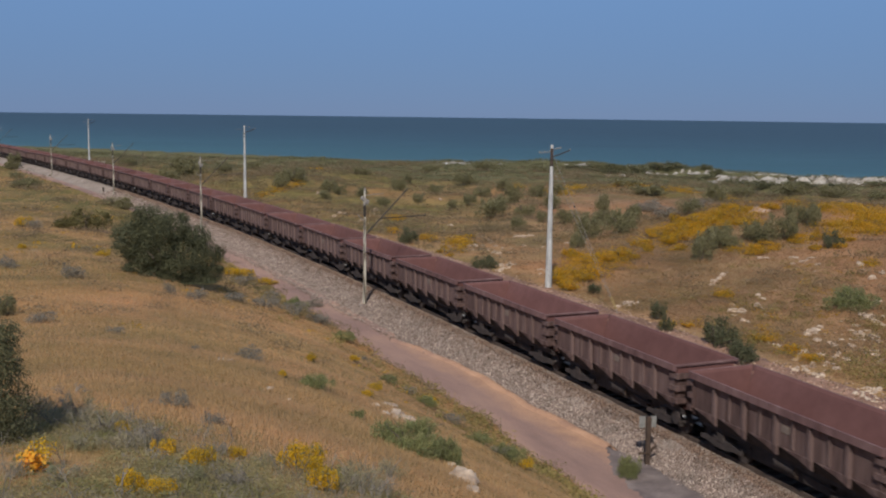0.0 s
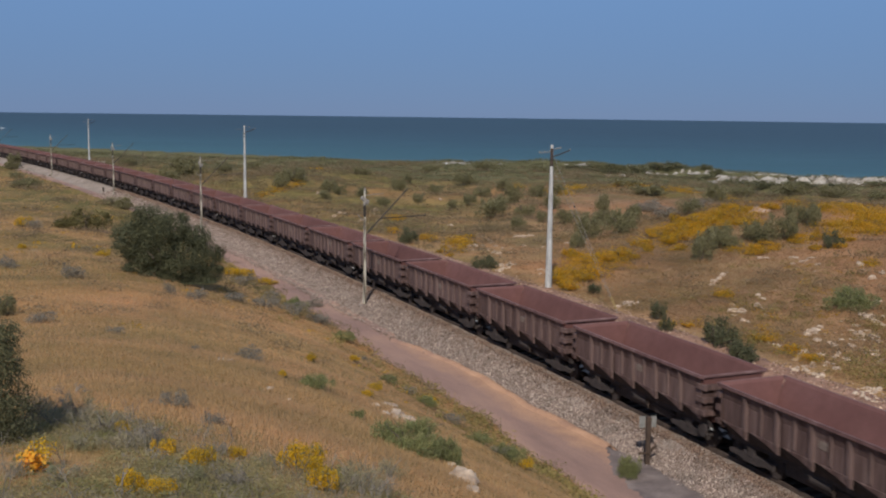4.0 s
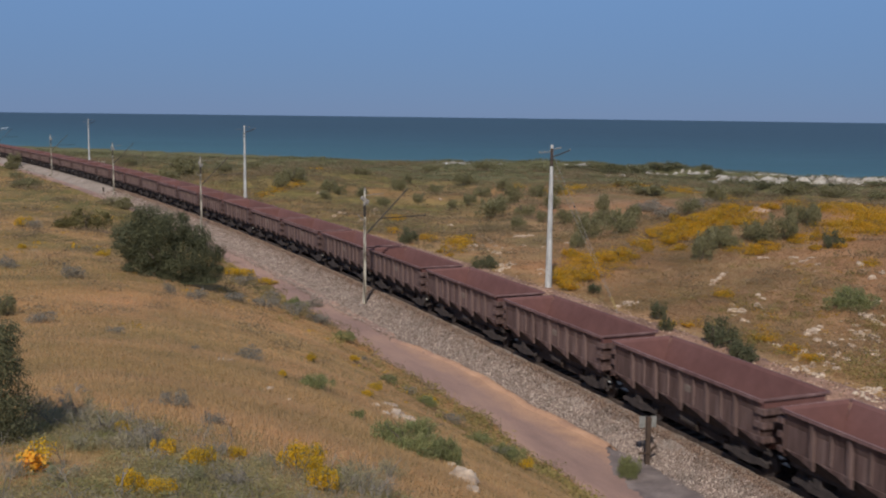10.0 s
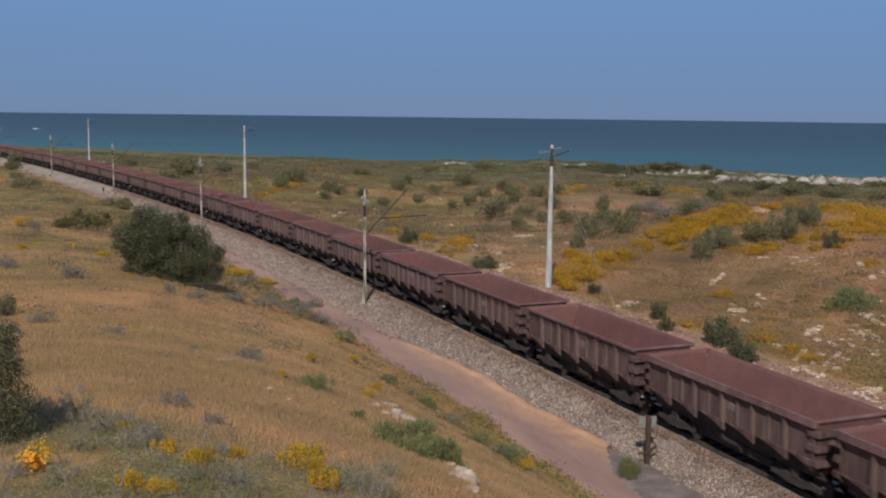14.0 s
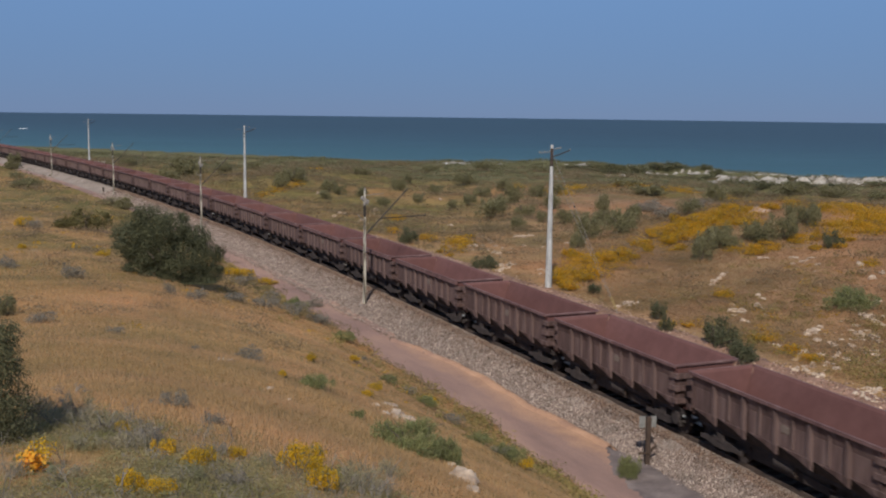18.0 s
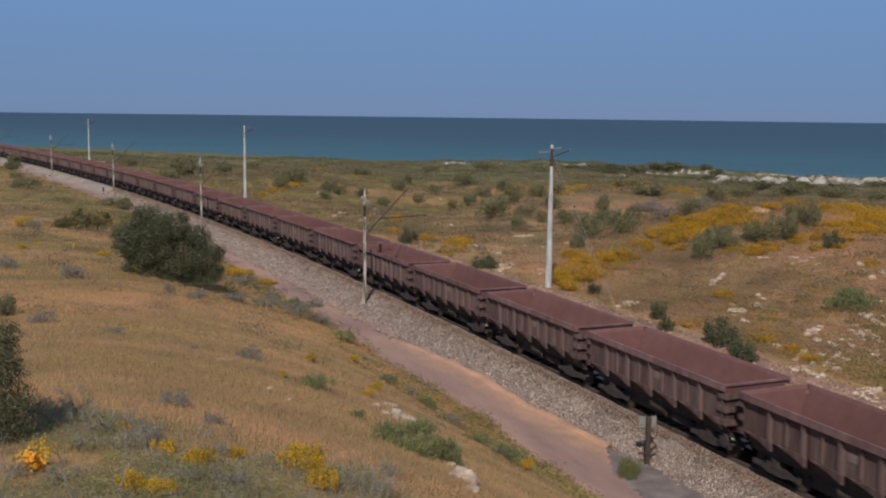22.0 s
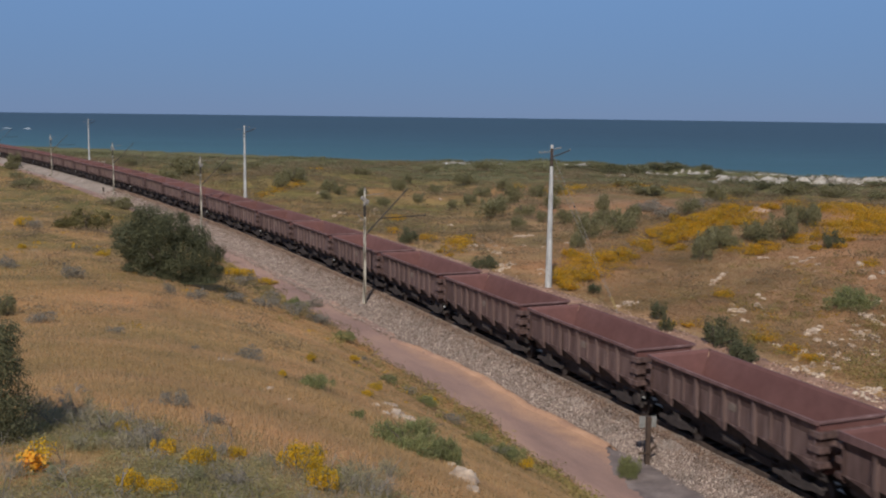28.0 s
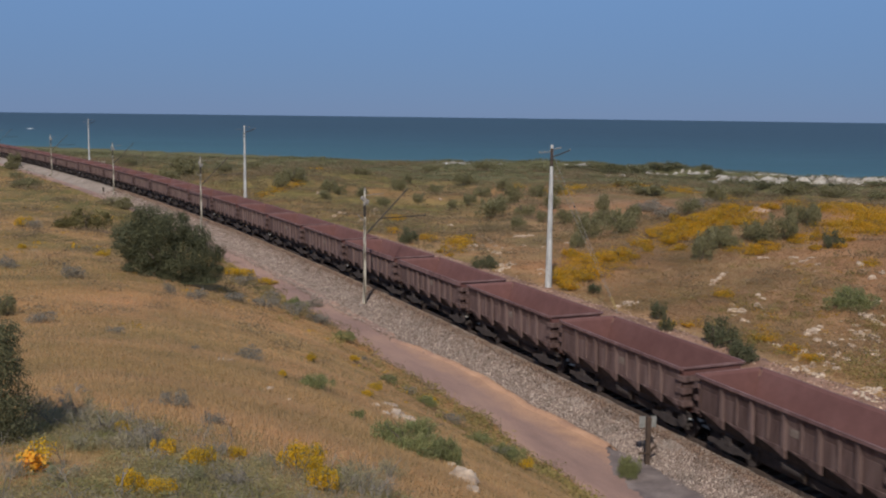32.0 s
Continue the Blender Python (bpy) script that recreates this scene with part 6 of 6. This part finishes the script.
def clumps(name, label, category, x, y, size, per, leaf, mat, seed, slim=0.6, tall=0.11):
    """Many small low clumps of leaves as one scatter."""
    rs = np.random.RandomState(seed)
    n = len(x)
    z = land(x, y)
    c = np.stack([x, y, z], 1)[:, None, :] + np.clip(rs.normal(size=(n, per, 3)), -1.5, 1.5) * (size[:, None, None] * np.array([0.42, 0.42, tall]))
    c[..., 2] = np.maximum(c[..., 2], z[:, None]) + 0.12 * size[:, None]
    c = c.reshape(-1, 3)
    k = len(c)
    a = rs.normal(size=(k, 3)) * np.array([1, 1, 0.6]); a /= np.linalg.norm(a, axis=1)[:, None]
    b = np.cross(a, rs.normal(size=(k, 3))); b /= np.linalg.norm(b, axis=1)[:, None]
    ls = (leaf * np.repeat(size, per) * rs.uniform(0.6, 1.4, k))[:, None]
    v = np.stack([c - a * ls, c + b * ls * slim, c + a * ls, c - b * ls * slim], 1).reshape(-1, 3)
    tagged(raw(name, v, np.arange(4 * k).reshape(-1, 4), mat), label, category, kind="stuff")


def scatter_scrub():
    """Low cover of the flats between the line and the beach, and tussocks on the slope."""
    rs = np.random.RandomState(9)

    def fan(n, r0, r1, a0, a1):
        r = r0 * (r1 / r0) ** rs.rand(n)
        a = np.radians(rs.uniform(a0, a1, n))
        return r * np.sin(a), r * np.cos(a), r

    def open_flat(x, y):
        """Share of the cover left on the bare reddish flat beyond the tall pole."""
        e = np.hypot((x - 29 - 0.09 * (y - 180)) / 13.5, (y - 178) / 46)
        return 0.12 + 0.88 * ramp(e, 0.75, 1.1)

    def off_sand(x, y):
        """True away from the blown sand hollows and the low ground before them."""
        ok = np.ones(len(x), bool)
        for bx, by, w, h in BLOWOUT_ROWS:
            dy = y - by
            ok &= (np.abs(x - bx - dy * bx / by) > 0.5 * w) | (dy > 0.6 * w) | (dy < -18)
        return ok

    x, y, r = fan(5200, 45, 520, -25, 26)
    s, u = line_coords(x, y)
    q = 0.494 * x + 0.869 * y
    k = (u < -12.8) & (q < 455) & ((r > 120) | (x < 8) | (rs.rand(len(x)) < 0.3)) & (np.sin(0.05 * x + 0.03 * y) * np.sin(0.04 * y - 0.02 * x) + rs.normal(size=len(x)) * 0.5 > -0.1) & (rs.rand(len(x)) < open_flat(x, y))
    clumps("low_scrub", "low olive scrub over the coastal flats", "scrub", x[k], y[k], 0.9 + 0.010 * r[k] * rs.uniform(0.5, 1.5, k.sum()), 70, 0.036, L_BRUSH, 1)
    x, y, r = fan(1000, 60, 430, -25, 26)
    s, u = line_coords(x, y)
    k = (u < -17) & (np.sin(0.043 * x + 0.6) * np.sin(0.031 * y + 0.02 * x) + rs.normal(size=len(x)) * 0.4 > 0.05) & (rs.rand(len(x)) < open_flat(x, y))
    clumps("dune_brush", "grey-green brush over the coastal flats", "brush", x[k], y[k], (0.7 + 0.010 * r[k]) * rs.uniform(0.5, 1.5, k.sum()), 260, 0.03, L_BRUSH, 11)
    px, py, ps = [], [], []
    x, y, r = fan(520, 58, 330, -24, 26)
    s, u = line_coords(x, y)
    far = (u < -16) & ((r > 105) | (x < 6)) & (rs.rand(len(x)) < open_flat(x, y))
    for a, b, d in zip(x[far], y[far], r[far]):
        m = rs.randint(5, 14)
        w = rs.uniform(1.0, 2.6) * (0.6 + d / 160)
        px.append(a + w * rs.normal(size=m)); py.append(b + 2.2 * w * rs.normal(size=m)); ps.append(rs.uniform(0.35, 0.9, m) * (0.7 + d / 130))
    clumps("brush_patches", "soft grey-green brush in irregular patches over the flats", "brush", np.concatenate(px), np.concatenate(py), 1.2 * np.concatenate(ps), 90, 0.045, L_PATCH, 31, tall=0.24)
    sx = np.concatenate([a + 1.6 * rs.normal(size=8) for a in (19.5, 22, 25.5, 17, 28)])
    sy = np.concatenate([b + 2.5 * rs.normal(size=8) for b in (57, 61, 66, 66, 72)])
    clumps("scattered_gold_flowers", "small golden flower clumps among pale rocks", "flowers", sx, sy, rs.uniform(0.3, 0.8, len(sx)), 60, 0.06, L_GOLD, 23, tall=0.25)
    gx, gy, gs = [], [], []
    for cx, cy, w, d in CARPET_ROWS:
        m = int(10 + (3.0 if cy < 150 else 0.9) * w * d)
        t, k = rs.uniform(0, 6.2832, m), np.sqrt(rs.rand(m)) * (0.85 + 0.5 * rs.rand(m) ** 4)
        gx.append(cx + 0.5 * w * k * np.cos(t)); gy.append(cy + 0.5 * d * k * np.sin(t)); gs.append(np.full(m, 0.32 + 0.0042 * cy))
    gx, gy, gs = np.concatenate(gx), np.concatenate(gy), np.concatenate(gs)
    keep = np.sin(0.31 * gx + 0.1 * gy) * np.sin(0.17 * gy - 0.2 * gx) + 0.5 * rs.normal(size=len(gx)) > -0.35
    gx, gy, gs = gx[keep], gy[keep], gs[keep] * rs.uniform(0.7, 1.4, keep.sum())
    clumps("gold_carpet", "carpet of golden flowers over the dune flats", "flowers", gx, gy, gs, 46, 0.06, L_GOLD, 21, tall=0.34)
    clumps("carpet_foliage", "olive foliage among the golden flowers", "scrub", gx, gy, 0.9 * gs, 7, 0.07, L_OLIVE, 22, tall=0.2)
    x, y, r = fan(14000, 45, 420, -25, 26)
    s, u = line_coords(x, y)
    k = (u < -12.0) | ((u < -9.4) & (rs.rand(len(x)) < 0.5))
    clumps("dry_tussock", "dry straw tussocks over the coastal flats", "grass", x[k], y[k], 0.36 + 0.004 * r[k], 14, 0.08, L_DRY, 2)
    x, y, r = fan(44000, 48, 112, 6, 27)
    s, u = line_coords(x, y)
    k = u < -12.6
    clumps("spur_grass", "short red-brown dry grass on the high ground", "grass", x[k], y[k], rs.uniform(0.14, 0.30, k.sum()) * (0.6 + r[k] / 110), 12, 0.11, L_RUST, 34, slim=0.3, tall=0.3)
    x, y, r = fan(48000, 190, 560, -24, 26)
    q = 0.494 * x + 0.869 * y
    k = (q > 245 + 35 * np.sin(0.02 * x) + 40 * rs.normal(size=len(x))) & (q < 492 - 42 * ramp(x, 112, 135) + 10 * rs.normal(size=len(x))) & (np.sin(0.06 * x + 1) * np.sin(0.05 * y + 0.03 * x) + 0.5 * rs.normal(size=len(x)) > -0.25) & off_sand(x, y)
    clumps("beach_thicket", "dark green thicket behind the beach dunes", "thicket", x[k], y[k], rs.uniform(0.6, 1.2, k.sum()) * (0.006 * r[k]), 12, 0.10, L_THICKET, 3)
    x, y, r = fan(26000, 300, 540, 4, 26)
    q = 0.494 * x + 0.869 * y
    k = (q > 425) & (q < 500) & (np.sin(0.21 * x + 0.4) * np.sin(0.13 * y + 0.05 * x) + 0.35 * np.sin(0.6 * x) + 0.4 * rs.normal(size=len(x)) > np.where(x < 118, -0.1, 0.35)) & off_sand(x, y)
    clumps("dune_thicket", "dark scrub knit over the white beach dunes", "thicket", x[k], y[k], rs.uniform(1.0, 2.6, k.sum()), 14, 0.10, L_THICKET, 33, tall=0.22)
    x, y, r = fan(3800, 30, 230, -26, 11)
    s, u = line_coords(x, y)
    k = (u > 7.0) & (rs.rand(len(x)) < np.where(r > 55, 0.16, 0.07))
    clumps("slope_scrub", "low grey-green scrub in the grass of the slope", "scrub", x[k], y[k], (0.25 + 0.018 * r[k]) * rs.uniform(0.4, 1.3, k.sum()), 170, 0.032, L_BRUSH, 4)
    x, y, r = fan(9000, 6.8, 19, -27, 0)
    k = (r < scrub_edge(x, y) * rs.uniform(0.85, 1.06, len(x))) & (np.sin(2.1 * x) * np.sin(1.6 * y + 0.5) + rs.normal(size=len(x)) * 0.4 > 0.05)
    clumps("foreground_scrub", "mixed grey and green low scrub at the foot of the viewpoint", "scrub", x[k], y[k], rs.uniform(0.10, 0.30, k.sum()), 60, 0.085, L_SAGE, 5, 0.14)
    x, y, r = fan(1300, 6.8, 19, -27, 0)
    k = (r < scrub_edge(x, y) * rs.uniform(0.85, 1.06, len(x))) & (np.sin(1.7 * x + 0.8) * np.sin(1.3 * y) > -0.2)
    clumps("grey_undergrowth", "grey dry undergrowth at the foot of the viewpoint", "scrub", x[k], y[k], rs.uniform(0.14, 0.40, k.sum()), 60, 0.055, L_GREY, 7, 0.12)
    bm = bmesh.new()
    tw = random.Random(8)
    for _ in range(150):
        i = tw.randrange(len(x))
        if r[i] > scrub_edge(x[i], y[i]):
            continue
        p = Vector((x[i], y[i], height(x[i], y[i])))
        for _k in range(3):
            q = p + Vector((tw.uniform(-0.14, 0.14), tw.uniform(-0.14, 0.14), tw.uniform(0.08, 0.34)))
            rod(bm, p, q, 0.0032, 0.0016, 4)
            rod(bm, p.lerp(q, 0.6), q + Vector((tw.uniform(-0.12, 0.12), tw.uniform(-0.1, 0.1), 0.02)), 0.0025, 0.0015, 4)
    tagged(part("bare_twigs", bm, M_TWIG), "bleached bare twigs among the scrub", "twigs", kind="stuff")
    x, y, r = fan(6000, 40, 230, -26, 4)
    s, u = line_coords(x, y)
    k = u > 6.4
    clumps("slope_tussock", "dry straw tussocks over the far part of the slope", "grass", x[k], y[k], 0.2 + 0.005 * r[k], 14, 0.07, L_GRASS, 8)
    x, y, r = fan(3500, 30, 230, -26, 10)
    s, u = line_coords(x, y)
    k = (u > 5.6) & (u < 7.6 + rs.normal(size=len(x)) * 0.6) & (rs.rand(len(x)) < 0.8)
    clumps("verge_scrub", "low scrub along the foot of the slope", "scrub", x[k], y[k], 0.2 + 0.006 * r[k], 70, 0.05, L_BRUSH, 10)
    x, y, r = fan(1500, 27, 150, -26, 12)
    s, u = line_coords(x, y)
    k = (u > 5.9) & (u < 8.4 + rs.normal(size=len(x)) * 0.8) & (np.sin(0.21 * s) * np.sin(0.13 * s + 1) + 0.5 * rs.normal(size=len(x)) > 0.0)
    clumps("verge_brush", "grey-green brush along the road verge", "brush", x[k], y[k], (0.25 + 0.008 * r[k]) * rs.uniform(0.5, 1.4, k.sum()), 110, 0.05, L_PATCH, 41, tall=0.22)
    x, y, r = fan(5200, 22, 120, -24, 12)
    s, u = line_coords(x, y)
    k = (u > 6.7) & (u < 9.5 + 3.5 * rs.rand(len(x))) & (np.sin(0.33 * s + 0.7) * np.sin(0.19 * s) + 0.6 * rs.normal(size=len(x)) > -0.15)
    clumps("slope_herbs", "yellow-green herbs along the foot of the slope", "herbs", x[k], y[k], rs.uniform(0.18, 0.5, k.sum()) * (0.7 + r[k] / 80), 60, 0.15, L_HERB, 51, slim=0.24, tall=0.36)
    x, y, r = fan(900, 30, 120, -24, 8)
    s, u = line_coords(x, y)
    k = (u > 5.8) & (u < 7.6) & (np.sin(0.15 * s) > -0.1) & (rs.rand(len(x)) < 0.7)
    clumps("verge_brown_brush", "low dead brown brush along the road verge", "brush", x[k], y[k], rs.uniform(0.35, 0.9, k.sum()) * (0.5 + r[k] / 110), 70, 0.055, L_BROWN, 52, slim=0.3, tall=0.24)
    x, y, r = fan(1300, 48, 84, 14, 27)
    s, u = line_coords(x, y)
    k = (u < -12.8) & (np.sin(0.5 * x + 0.4) * np.sin(0.37 * y) + 0.5 * rs.normal(size=len(x)) > 0.15) & (r < 74 + 8 * rs.normal(size=len(x)))
    clumps("spur_herbs", "olive and yellow-green herbs between the pale rocks", "herbs", x[k], y[k], rs.uniform(0.35, 0.9, k.sum()), 50, 0.11, L_HERB, 53, slim=0.3, tall=0.3)
    x, y, r = fan(420, 28, 130, -26, 10)
    s, u = line_coords(x, y)
    k = (u > 7.0) & (np.sin(0.25 * x + 1.1) * np.sin(0.22 * y) > 0.15)
    clumps("small_yellow_flowers", "scattered small yellow flowers in the grass", "flowers", x[k], y[k], 0.10 + 0.006 * r[k], 8, 0.16, L_GOLD, 6)


scatter_grass()
scatter_rubble()
scatter_scrub()
scatter_ballast()


def build_breaker(w):
    """A low broken crest of foam in three lumps."""
    top = new("breaking_wave")
    tagged(top, "white foam crest breaking on the blue sea", "wave", group="breakers off the shore")
    for x, k, hh in ((0, 0.5, 0.9), (-0.36 * w, 0.30, 0.55), (0.34 * w, 0.34, 0.65)):
        bm = bmesh.new()
        bmesh.ops.create_icosphere(bm, subdivisions=3, radius=0.5)
        for v in bm.verts:
            v.co *= 1 + 0.35 * noise.noise(v.co * 3 + Vector((w + x, 0, 0)))
            v.co = Vector((x + v.co.x * w * k * 1.5, v.co.y * 5, v.co.z * 1.1 * hh))
        part("foam", bm, M_FOAM, top)
    return top


def breaker_rows(x0, start, end):
    """A crest that rises out of the swell, runs north along the reef and sinks back."""
    low, rows = -2.4, []
    for t in sorted({0.0, start, start + 0.7, end - 0.7, end, 32.0}):
        if 0 <= t <= 32:
            up = start + 0.7 <= t <= end - 0.7 or (t == 0 and start < 0) or (t == 32 and end > 32)
            rows.append((t, pose(x0 - 4.1 * (t - start), 1395 - 0.6 * (t - start), SEA_Z + (0.0 if up else low))))
    return rows


breakers = []
for x0, start, end, w in ((-612, -1, 1.5, 9), (-601, 1.5, 5.2, 10), (-607, 5.0, 7.2, 5), (-565, 5.2, 9.0, 7), (-596, 7.4, 13.0, 11), (-606, 12.0, 14.8, 6), (-557, 12.4, 18.9, 11),
                          (-566, 18.6, 22.4, 7), (-551, 22.4, 30.6, 8), (-598, 26.8, 31.6, 9), (-560, 29.4, 33, 8)):
    breakers.append((build_breaker(w), breaker_rows(x0, start, end)))


# ---- all that moves ----
def motions():
    times = [float(t) for t in range(0, 33)]
    for k, ob in wagons:
        walk(ob, [(t, wagon_pose(k, t)) for t in times])
    for ob, rows in breakers:
        walk(ob, rows)


motions()
